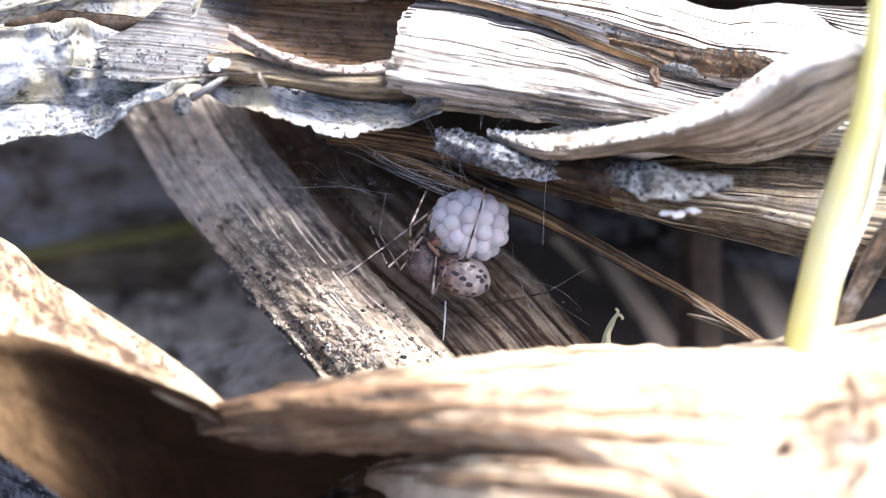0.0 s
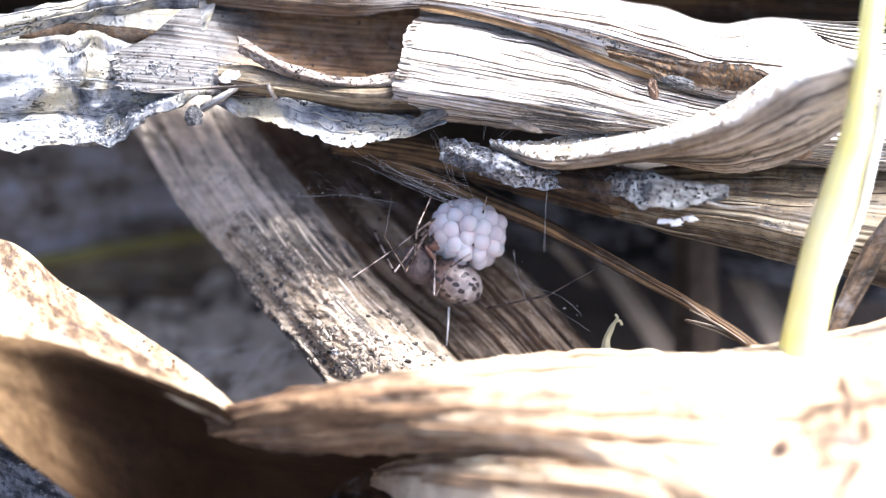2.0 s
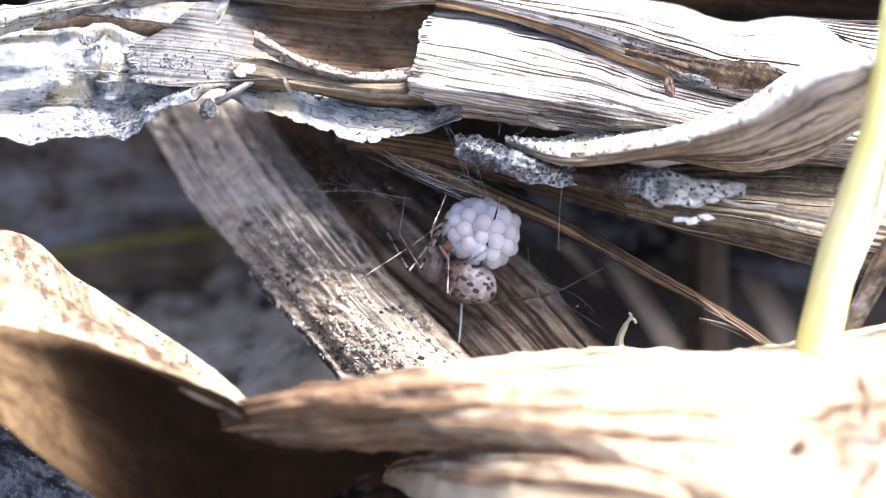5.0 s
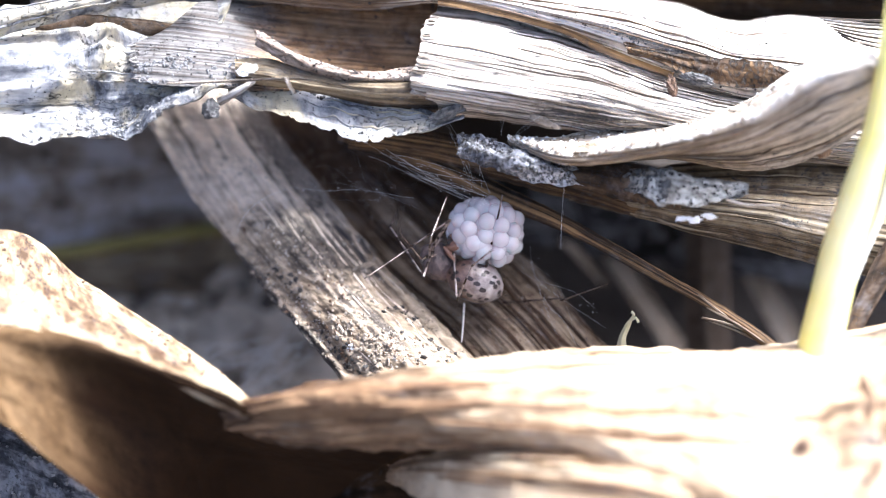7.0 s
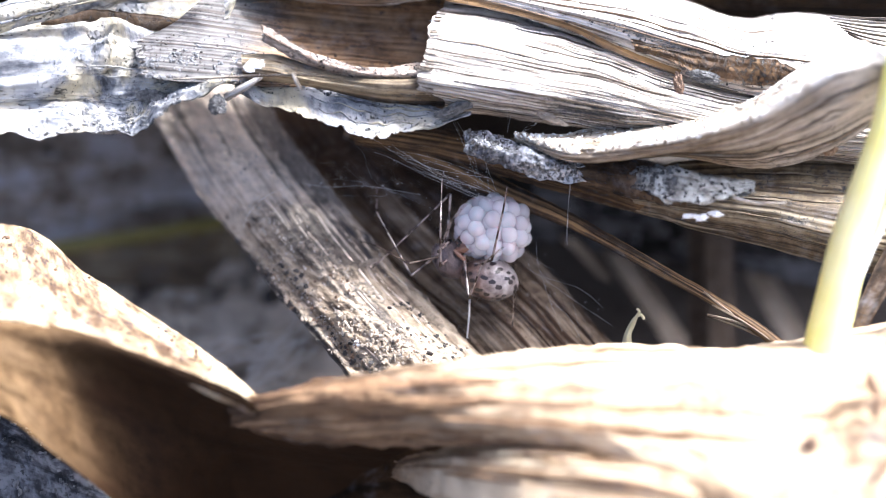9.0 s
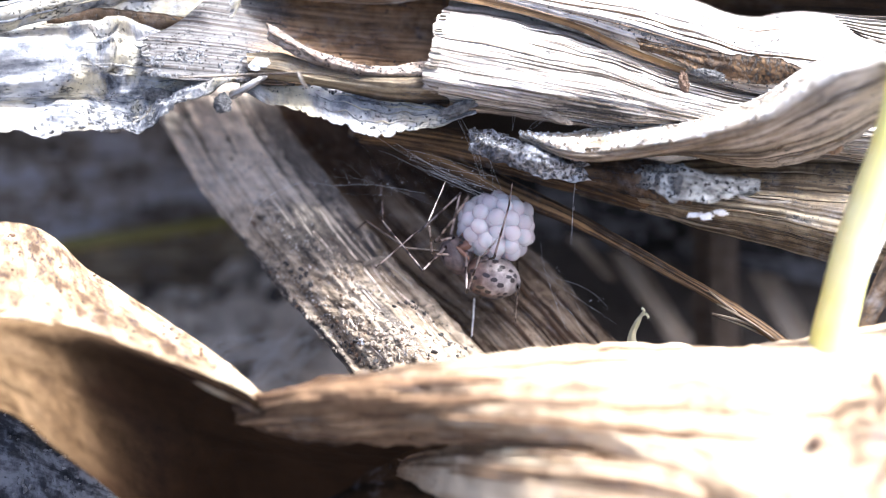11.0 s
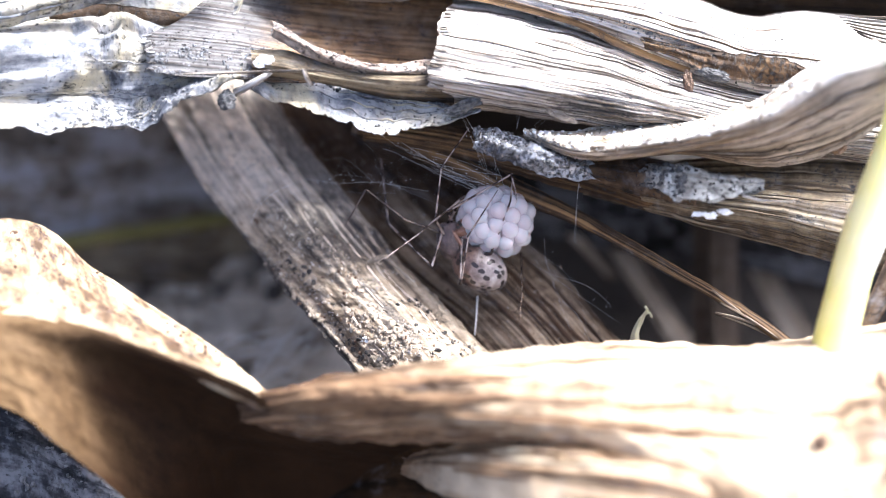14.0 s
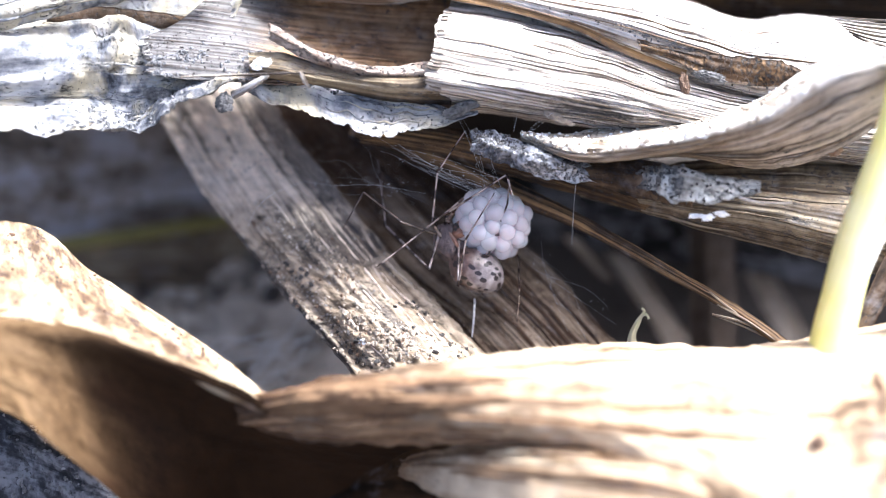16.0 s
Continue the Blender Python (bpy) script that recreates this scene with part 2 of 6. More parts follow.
TAN_SPOT = leaf_material("spotted_tan_leaf", (0.52, 0.435, 0.29), (0.30, 0.215, 0.125), (0.07, 0.04, 0.02), spots=0.9, grain=0.4, blotch=1.6, fine=2.0, mould=(0.06, 0.04, 0.042))
LICHEN = leaf_material("lichen_crust", (0.46, 0.465, 0.48), (0.17, 0.175, 0.20), (0.028, 0.026, 0.027), spots=0.9, grain=0.15, blotch=1.9, fine=4.0, crust=0.5, bump=2.2)
# outer side of the tan leaf, shade put into its colour, deepest rightwards
SHADED_TAN = leaf_material("shaded_tan_leaf", (0.20, 0.13, 0.066), (0.11, 0.066, 0.029), (0.026, 0.013, 0.006), spots=0.0, grain=0.5, blotch=0.8, fine=1.0, spec=0.1, stain_or_light=(3.5, 9.5, (0.022, 0.011, 0.005)))
TAN_DARK = leaf_material("dark_fibre", (0.30, 0.19, 0.10), (0.16, 0.09, 0.045), (0.05, 0.028, 0.015), grain=0.8, blotch=0.8, fine=5.0)
BACK_GREY = leaf_material("grey_litter", (0.31, 0.305, 0.325), (0.19, 0.155, 0.12), (0.05, 0.04, 0.03), spots=0.4, grain=0.3, blotch=1.7, fine=1.2)
# near-black, for the sheet that stands in for shade
SHADE_BROWN = leaf_material("shade_brown_leaf", (0.05, 0.028, 0.013), (0.024, 0.013, 0.006), (0.006, 0.004, 0.002), spots=0.2, grain=0.9, blotch=0.9, fine=2.0, spec=0.08)
BARK = leaf_material("mottled_bark", (0.128, 0.085, 0.049), (0.053, 0.033, 0.019), (0.010, 0.007, 0.004), spots=0.8, grain=0.6, blotch=1.3, fine=5.0, crust=0.25, bump=1.5, spec=0.15)
LIP = leaf_material("crusty_lip", (0.62, 0.53, 0.46), (0.34, 0.245, 0.18), (0.09, 0.055, 0.035), spots=0.7, grain=0.6, blotch=1.0, fine=5.0, crust=0.6, bump=1.6)
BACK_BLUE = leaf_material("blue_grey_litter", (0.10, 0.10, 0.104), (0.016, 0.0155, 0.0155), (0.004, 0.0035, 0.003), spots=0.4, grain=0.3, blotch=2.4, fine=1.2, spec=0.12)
BACK_TAN = leaf_material("pale_litter", (0.72, 0.63, 0.52), (0.46, 0.385, 0.30), (0.09, 0.07, 0.05), spots=0.45, grain=0.3, blotch=1.4, fine=2.0)
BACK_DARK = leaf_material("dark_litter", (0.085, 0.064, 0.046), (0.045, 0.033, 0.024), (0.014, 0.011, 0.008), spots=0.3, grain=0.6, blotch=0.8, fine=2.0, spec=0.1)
STEM = plain_material("pale_yellow_stem", (0.80, 0.72, 0.20), (0.86, 0.80, 0.42), 0.5, rough=0.34, bump=0.15, sub=0.25)
ROOT = plain_material("white_root", (0.75, 0.74, 0.66), (0.80, 0.79, 0.74), 1.0, rough=0.4, bump=0.2, sub=0.2)
GREEN = plain_material("olive_stem", (0.12, 0.105, 0.025), (0.20, 0.165, 0.04), 0.5, rough=0.5, bump=0.2)
SILK = plain_material("silk", (0.60, 0.60, 0.60), (0.75, 0.74, 0.73), 2.0, rough=0.35, bump=0.0)
SOIL = plain_material("soil", (0.028, 0.022, 0.017), (0.075, 0.06, 0.047), 0.7, rough=0.9, bump=1.0, fleck=((0.16, 0.14, 0.12), 1.1, 0.22))
GRAIN = plain_material("sand_grain", (0.17, 0.15, 0.13), (0.46, 0.42, 0.38), 2.0, rough=0.6, bump=0.5)
SOOT = plain_material("black_crumb", (0.02, 0.018, 0.016), (0.06, 0.05, 0.045), 3.0, rough=0.8, bump=0.6)
PEBBLE = plain_material("white_chip", (0.75, 0.75, 0.74), (0.82, 0.82, 0.82), 2.0, rough=0.5, bump=0.4)
LICHEN_CRUMB = plain_material("mouldy_crust", (0.03, 0.03, 0.032), (0.28, 0.28, 0.285), 4.0, rough=0.9, bump=1.0)
BARK_CRUMB = plain_material("pale_bark", (0.12, 0.095, 0.07), (0.36, 0.30, 0.235), 3.0, rough=0.85, bump=0.8)
NUT = plain_material("nut_brown_crumb", (0.08, 0.045, 0.025), (0.17, 0.10, 0.06), 3.0, rough=0.7, bump=0.8)
CRUST = plain_material("dark_grey_crust", (0.02, 0.02, 0.021), (0.20, 0.195, 0.19), 5.0, rough=0.95, bump=1.5)
SPROUT = plain_material("pale_sprout", (0.42, 0.38, 0.20), (0.55, 0.50, 0.32), 2.0, rough=0.45, bump=0.2, sub=0.2)
AMBER = plain_material("amber_splinter", (0.20, 0.115, 0.06), (0.34, 0.23, 0.14), 3.0, rough=0.5, bump=0.6)
SHELL = plain_material("carapace", (0.03, 0.022, 0.022), (0.17, 0.12, 0.11), 3.4, rough=0.35, bump=1.0, fleck=((0.018, 0.013, 0.015), 3.4, 0.35))
JAW = plain_material("red_brown_jaw", (0.13, 0.058, 0.037), (0.26, 0.135, 0.088), 2.0, rough=0.35, bump=0.2)


def egg_material():
    """Pearly, see-through skin over a milky inside: part scatters, part lets light through, with a wet gloss."""
    n = Nodes("pearly_egg")
    co = n.add("ShaderNodeTexCoord").outputs["Object"]
    p = n.add("ShaderNodeVectorMath", {0: co, 3: 1000.0}, operation="SCALE").outputs[0]
    rnd = n.add("ShaderNodeObjectInfo").outputs["Random"]
    cloud = n.math("ADD", n.math("MULTIPLY", n.noise(p, 3.0, 3.0), 0.6), n.math("MULTIPLY", rnd, 0.5))
    colour = n.mix(n.step(cloud, 0.25, 0.8), (0.80, 0.75, 0.76), (0.92, 0.905, 0.925))
    n.put("Base Color", colour)
    n.put("Roughness", 0.14)
    n.put("IOR", 1.4)
    n.put("Subsurface Weight", 0.9)
    n.put("Subsurface Radius", (0.00012, 0.0001, 0.0001))
    n.put("Subsurface Scale", 1.0)
    see = n.add("ShaderNodeBsdfTransparent", {"Color": (0.96, 0.92, 0.92, 1)}).outputs[0]
    through_light = n.add("ShaderNodeBsdfTranslucent", {"Color": colour}).outputs[0]
    body = n.add("ShaderNodeMixShader", {0: 0.3, 1: n.bsdf.outputs[0], 2: through_light}).outputs[0]
    skin = n.add("ShaderNodeMixShader", {0: 0.42, 1: body, 2: see}).outputs[0]
    n.tree.links.new(skin, n.tree.nodes["Material Output"].inputs[0])
    return n.mat


def leg_material(name="banded_leg", pale=(0.36, 0.30, 0.27), mid=(0.13, 0.09, 0.075)):
    """Glassy grey-brown leg with dark rings along its own length (z)."""
    n = Nodes(name)
    co = n.add("ShaderNodeTexCoord").outputs["Object"]
    z = n.math("MULTIPLY", n.add("ShaderNodeSeparateXYZ", {0: co}).outputs[2], 1000.0)
    wob = n.noise(n.add("ShaderNodeVectorMath", {0: co, 3: 1000.0}, operation="SCALE").outputs[0], 2.5)
    band = n.math("SINE", n.math("ADD", n.math("MULTIPLY", z, 7.0), n.math("MULTIPLY", wob, 2.5)))
    colour = n.mix(n.step(band, 0.35, 0.75), n.mix(n.step(wob, 0.35, 0.7), mid, pale), (0.03, 0.017, 0.013))
    n.put("Base Color", colour)
    n.put("Roughness", 0.25)
    return n.mat


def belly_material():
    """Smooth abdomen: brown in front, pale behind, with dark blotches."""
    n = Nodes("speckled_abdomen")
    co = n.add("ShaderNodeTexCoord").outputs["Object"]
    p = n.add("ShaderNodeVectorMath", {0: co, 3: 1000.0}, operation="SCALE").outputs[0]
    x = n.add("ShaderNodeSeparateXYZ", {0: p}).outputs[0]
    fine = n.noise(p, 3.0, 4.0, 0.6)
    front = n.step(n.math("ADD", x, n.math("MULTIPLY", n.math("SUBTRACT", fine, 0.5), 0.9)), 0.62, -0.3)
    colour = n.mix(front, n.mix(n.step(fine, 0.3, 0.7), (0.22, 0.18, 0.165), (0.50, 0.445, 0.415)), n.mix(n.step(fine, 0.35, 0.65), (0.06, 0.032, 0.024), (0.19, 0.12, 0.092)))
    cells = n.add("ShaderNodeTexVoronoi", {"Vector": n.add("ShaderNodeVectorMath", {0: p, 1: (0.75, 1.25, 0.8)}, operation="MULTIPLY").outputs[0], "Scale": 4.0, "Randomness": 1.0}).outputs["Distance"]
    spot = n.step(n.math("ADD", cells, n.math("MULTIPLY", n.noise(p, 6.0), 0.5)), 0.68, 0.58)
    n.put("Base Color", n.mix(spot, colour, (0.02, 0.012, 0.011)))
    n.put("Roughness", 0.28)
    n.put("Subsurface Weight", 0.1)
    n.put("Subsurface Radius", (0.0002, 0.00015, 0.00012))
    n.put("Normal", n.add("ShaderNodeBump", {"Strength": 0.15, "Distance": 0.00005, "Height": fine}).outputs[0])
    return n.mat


YOLK = plain_material("milky_core", (0.50, 0.43, 0.43), (0.70, 0.65, 0.66), 2.5, rough=0.4, bump=0.1, sub=0.3)
EGG = egg_material()
LEG = leg_material()
# leg colour with shade put in, for the two legs that recede
SHADED_LEG = leg_material("shaded_banded_leg", (0.11, 0.08, 0.06), (0.05, 0.034, 0.026))
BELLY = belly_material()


# ---- making ----
def value_noise(x, y, seed):
    """Smooth noise, 0 to 1, on arrays x and y."""
    table = np.random.RandomState(seed).rand(64, 64)
    xi, yi = np.floor(x).astype(int), np.floor(y).astype(int)
    fx, fy = x - xi, y - yi
    fx, fy = fx * fx * (3 - 2 * fx), fy * fy * (3 - 2 * fy)
    a, b = table[xi % 64, yi % 64], table[(xi + 1) % 64, yi % 64]
    c, d = table[xi % 64, (yi + 1) % 64], table[(xi + 1) % 64, (yi + 1) % 64]
    return (a * (1 - fx) + b * fx) * (1 - fy) + (c * (1 - fx) + d * fx) * fy


def fractal(x, y, seed, octaves=3):
    total, amp, norm = 0, 1.0, 0
    for k in range(octaves):
        total = total + amp * value_noise(x * 2 ** k, y * 2 ** k, seed + 17 * k)
        norm += amp
        amp *= 0.5
    return total / norm - 0.5


def spline_weights(t, count):
    """Catmull-Rom: indices and weights of four knots for each t in 0..1."""
    s = np.clip(t, 0, 1) * (count - 1)
    i = np.minimum(s.astype(int), count - 2)
    f = s - i
    w = [(-f + 2 * f ** 2 - f ** 3) / 2, (2 - 5 * f ** 2 + 3 * f ** 3) / 2, (f + 4 * f ** 2 - 3 * f ** 3) / 2, (f ** 3 - f ** 2) / 2]
    return [np.clip(i + k - 1, 0, count - 1) for k in range(4)], w


def surface(net, u, v):
    net = np.array(net, float)
    # mirrored end knots, so that ends run straight on
    iu, wu = spline_weights(u, net.shape[0])
    iv, wv = spline_weights(v, net.shape[1])
    out = np.zeros(u.shape + (3,))
    for a in range(4):
        for b in range(4):
            out += (wu[a] * wv[b])[..., None] * net[iu[a], iv[b]]
    return out


def link_mesh(name, verts, faces, material, uvs=None, parent=None, smooth=True):
    me = bpy.data.meshes.new(name)
    me.from_pydata(verts, [], faces)
    if uvs is not None:
        layer = me.uv_layers.new(name="mm")
        idx = np.empty(len(me.loops), np.int32)
        me.loops.foreach_get("vertex_index", idx)
        layer.data.foreach_set("uv", np.asarray(uvs, np.float32)[idx].ravel())
    me.polygons.foreach_set("use_smooth", [smooth] * len(me.polygons))
    me.materials.append(material)
    me.update()
    ob = new(name, me)
    if parent:
        ob.parent = parent
    return ob


def part(name, bm, material, parent, label=""):
    me = bpy.data.meshes.new(name)
    bm.to_mesh(me)
    bm.free()
    me.polygons.foreach_set("use_smooth", [True] * len(me.polygons))
    me.materials.append(material)
    ob = new(name, me)
    ob.parent = parent
    return tagged(ob, label)


Sheet = namedtuple("Sheet", "ob net skin normal")


def sheet(name, material, net, label, category="leaf", thick=0.18, gritty=0.0, step=0.1, ragged=(0.0, 0.0, 0.0, 0.0), teeth=1.0, ridge=0.05, ridges=3.0, wave=0.12, crumple=0.0, seed=1, group="", kind="", parent=None, straight=None):
    """A strip of plant tissue lofted through stations along its length, each a row of points across it.
    ragged: how far (mm) the start, end, first side and last side are torn in; ridge: height of the ribs, ridges: ribs a millimetre."""
    arr = np.array(net, float)
    length = np.linalg.norm(np.diff(arr.mean(1), axis=0), axis=1).sum()
    width = np.linalg.norm(np.diff(arr, axis=1), axis=2).sum(1).mean()
    nu, nv = int(np.clip(length / step, 12, 420)), int(np.clip(width / step * 1.3, 8, 190))
    u, v = np.meshgrid(np.linspace(0, 1, nu), np.linspace(0, 1, nv), indexing="ij")

    def tear(s, amount, k, span):
        a = fractal(s * span * 0.7 * teeth, s * 0 + k, seed + k, 3) + 0.5
        b = fractal(s * span * 4.0 * teeth, s * 0 + k, seed + k + 5, 2) + 0.5
        return amount * (0.65 * a + 0.5 * b ** 2)

    v0, v1 = tear(u, ragged[2], 3, length) / width, 1 - tear(u, ragged[3], 7, length) / width
    vv = v0 + (v1 - v0) * v
    u0, u1 = tear(vv, ragged[0], 11, width) / length, 1 - tear(vv, ragged[1], 13, width) / length
    uu = u0 + (u1 - u0) * u
    grid = surface(arr, uu, vv)
    du, dv = np.gradient(grid, axis=0), np.gradient(grid, axis=1)
    normal = np.cross(du, dv)
    normal /= np.linalg.norm(normal, axis=2)[..., None] + 1e-9
    if (normal[..., 2]).mean() < 0:
        normal = -normal
    x, y = uu * length, vv * width
    ribs = fractal(x * 0.12, y * ridges, seed + 23, 2) * 2 * ridge
    lump = fractal(x * 0.35, y * 0.5, seed + 31, 3) * 2 * wave + fractal(x * 2.2, y * 2.2, seed + 37, 2) * ridge * 0.8
    if crumple:
        lump = lump + (.25 - np.abs(fractal(x * .55 + y * .3, y * .9, seed + 41, 3))) * 3.2 * crumple
    if gritty:
        lump = lump + (fractal(x * 2.6, y * 3.4, seed + 47, 3) + .6 * np.abs(fractal(x * 1.2, y * 5.0, seed + 51, 2))) * 2 * gritty
    edge = np.clip(np.minimum(np.minimum(v, 1 - v) * width / 0.35, np.minimum(u, 1 - u) * length / 0.35), 0, 1)
    grid = grid + normal * (ribs + lump)[..., None]
    back = grid - normal * (thick * (0.25 + 0.75 * np.sqrt(edge)))[..., None]
    n = nu * nv
    verts = np.concatenate([grid.reshape(-1, 3), back.reshape(-1, 3)])
    world_verts = verts @ (np.array(TURN).T * MM) + np.array(BANK.translation)
    idx = np.arange(n).reshape(nu, nv)
    quads = np.stack([idx[:-1, :-1], idx[1:, :-1], idx[1:, 1:], idx[:-1, 1:]], -1).reshape(-1, 4)
    ring = np.concatenate([idx[:, 0], idx[-1, 1:], idx[-2::-1, -1], idx[0, -2:0:-1]])
    nxt = np.roll(ring, -1)
    rim = np.stack([ring, nxt, nxt + n, ring + n], -1)
    faces = np.concatenate([quads, quads[:, ::-1] + n, rim])
    if straight is not None:
        # fibres that run straight on through a slanting cut
        c, s = math.cos(radians(straight)), math.sin(radians(straight))
        x, y = grid[..., 0] * c + grid[..., 1] * s, grid[..., 1] * c - grid[..., 0] * s
    uvs = np.tile(np.stack([x.ravel(), y.ravel()], 1), (2, 1))
    ob = link_mesh(name, world_verts.tolist(), faces.tolist(), material, uvs, parent)
    if not parent:
        tagged(ob, label, category, group, kind)
    return Sheet(ob, arr, grid, normal)


def tube_data(path, radii, sides=10, steps=8, seed=0, rough=0.0):
    """Vertices and faces of a bent, tapering, closed tube through the points of path."""
    path = np.array(path, float)
    k = (len(path) - 1) * steps + 1
    t = np.linspace(0, 1, k)
    i, w = spline_weights(t, len(path))
    mid = sum(w[a][:, None] * path[i[a]] for a in range(4))
    rad = np.interp(t, np.linspace(0, 1, len(radii)), radii)
    tang = np.gradient(mid, axis=0)
    tang /= np.linalg.norm(tang, axis=1)[:, None] + 1e-12
    ref = np.array([0.31, 0.22, 0.92])
    side = np.cross(tang, ref)
    side /= np.linalg.norm(side, axis=1)[:, None] + 1e-12
    up = np.cross(side, tang)
    ang = np.linspace(0, 2 * np.pi, sides, endpoint=False)
    rr = rad[:, None] * (1 + rough * 2 * fractal(t[:, None] * 12 + 0 * ang, ang[None, :] * 1.2 + 0 * t[:, None], seed + 3))
    ring = mid[:, None] + rr[..., None] * (np.cos(ang)[None, :, None] * side[:, None] + np.sin(ang)[None, :, None] * up[:, None])
    verts = ring.reshape(-1, 3)
    idx = np.arange(k * sides).reshape(k, sides)
    quads = np.stack([idx[:-1], np.roll(idx[:-1], -1, 1), np.roll(idx[1:], -1, 1), idx[1:]], -1).reshape(-1, 4).tolist()
    quads += [idx[0].tolist()[::-1], idx[-1].tolist()]
    dist = np.concatenate([[0], np.cumsum(np.linalg.norm(np.diff(mid, axis=0), axis=1))])
    uvs = np.stack([np.repeat(dist, sides), np.tile(ang, k) * rad.mean()], 1)
    return verts, quads, uvs


def to_world(verts):
    return (np.asarray(verts) @ (np.array(TURN).T * MM) + np.array(BANK.translation)).tolist()


def tube(name, material, path, radii, label="", category="", parent=None, sides=10, steps=8, seed=0, rough=0.0, kind="", group=""):
    verts, faces, uvs = tube_data(path, radii, sides, steps, seed, rough)
    ob = link_mesh(name, to_world(verts), faces, material, uvs, parent)
    return tagged(ob, label, category, group, kind)


def many_tubes(name, material, paths, radius, label="", category="", parent=None, kind="stuff", sides=4):
    verts, faces, uvs, base = [], [], [], 0
    for path, r in paths:
        a, b, c = tube_data(path, [r * radius] * 2, sides, 6)
        verts.append(a)
        uvs.append(c)
        faces += [[i + base for i in f] for f in b]
        base += len(a)
    ob = link_mesh(name, to_world(np.concatenate(verts)), faces, material, np.concatenate(uvs), parent)
    return tagged(ob, label, category, kind=kind)


def crumb_data(rng, size):
    """A small angular crumb."""
    g = (1 + 5 ** 0.5) / 2
    v = np.array([(-1, g, 0), (1, g, 0), (-1, -g, 0), (1, -g, 0), (0, -1, g), (0, 1, g), (0, -1, -g), (0, 1, -g), (g, 0, -1), (g, 0, 1), (-g, 0, -1), (-g, 0, 1)]) / 1.9
    f = [(0, 11, 5), (0, 5, 1), (0, 1, 7), (0, 7, 10), (0, 10, 11), (1, 5, 9), (5, 11, 4), (11, 10, 2), (10, 7, 6), (7, 1, 8),
         (3, 9, 4), (3, 4, 2), (3, 2, 6), (3, 6, 8), (3, 8, 9), (4, 9, 5), (2, 4, 11), (6, 2, 10), (8, 6, 7), (9, 8, 1)]
    v = v * (0.6 + 0.7 * rng.rand(12, 1)) * (0.6 + 0.8 * rng.rand(1, 3)) * size
    return v, f


def crumbs(name, material, on, count, seed, u=(0, 1), v=(0, 1), size=(0.03, 0.12), label="", category="", lift=0.06, parent=None, clump=0.0):
    """Scattered crumbs that lie on a sheet, as one mesh."""
    rng = np.random.RandomState(seed)
    verts, faces, base = [], [], 0
    while base < count * 12:
        a, b = rng.uniform(*u), rng.uniform(*v)
        if clump and fractal(np.array([a * 14.0]), np.array([b * 6.0]), seed + 2)[0] < clump - 0.5:
            if rng.rand() < 0.9:
                continue
        s = rng.uniform(size[0], size[1]) * rng.uniform(0.5, 1.0)
        i, j = int(a * (on.skin.shape[0] - 1)), int(b * (on.skin.shape[1] - 1))
        w, f = crumb_data(rng, s)
        verts.append(w + on.skin[i, j] + on.normal[i, j] * (s * .05 + lift * .1))
        faces += [[i + base for i in t] for t in f]
        base += 12
    ob = link_mesh(name, to_world(np.concatenate(verts)), faces, material, None, parent, smooth=False)
    return tagged(ob, label, category, kind="stuff")


def along(on, u, v, lift=0.0):
    """Points of a sheet's outer surface, raised towards the open side."""
    nu, nv = on.skin.shape[:2]
    a, b = np.clip(u, 0, 1) * (nu - 1), np.clip(v, 0, 1) * (nv - 1)
    i, j = np.minimum(a.astype(int), nu - 2), np.minimum(b.astype(int), nv - 2)
    f, g = (a - i)[:, None], (b - j)[:, None]
    both = on.skin + on.normal * lift
    return (both[i, j] * (1 - f) + both[i + 1, j] * f) * (1 - g) + (both[i, j + 1] * (1 - f) + both[i + 1, j + 1] * f) * g


def ribs(name, material, on, count, seed, u, v, radius, label, lift=0.02):
    """Single raised fibres that run along a sheet, each a part of it."""
    rng = np.random.RandomState(seed)
    for k in range(count):
        a = rng.uniform(u[0], u[0] + (u[1] - u[0]) * .6)
        b = min(u[1], a + rng.uniform(.2, .8) * (u[1] - u[0]))
        t = np.linspace(a, b, 14)
        mid = v[0] + (v[1] - v[0]) * (k + rng.rand()) / count
        w = mid + fractal(t * 4, t * 0 + k, seed) * .05
        r = rng.uniform(*radius)
        verts, faces, uvs = tube_data(along(on, t, w, lift), [r * .3, r, r, r * .3], 6, 3, seed + k, .3)
        tagged(link_mesh(name, to_world(verts), faces, material, uvs, on.ob), label)


def frayed(name, material, on, count, seed, at, v, length, radius, label):
    """Loose fibre ends that stick out of a torn end, each a part of the sheet."""
    rng = np.random.RandomState(seed)
    for k in range(count):
        w = np.full(2, rng.uniform(*v))
        a, b = along(on, np.array([at + .03, at + .015]), w, .03)
        way = (b - a) / np.linalg.norm(b - a)
        l = rng.uniform(*length)
        bend = rng.normal(0, .25, 3) * l
        path = [a, b, b + way * l * .5 + bend * .3, b + way * l + bend]
        verts, faces, uvs = tube_data(path, [radius, radius, radius * .8, radius * .3], 5, 4)
        tagged(link_mesh(name, to_world(verts), faces, material, uvs, on.ob), label)

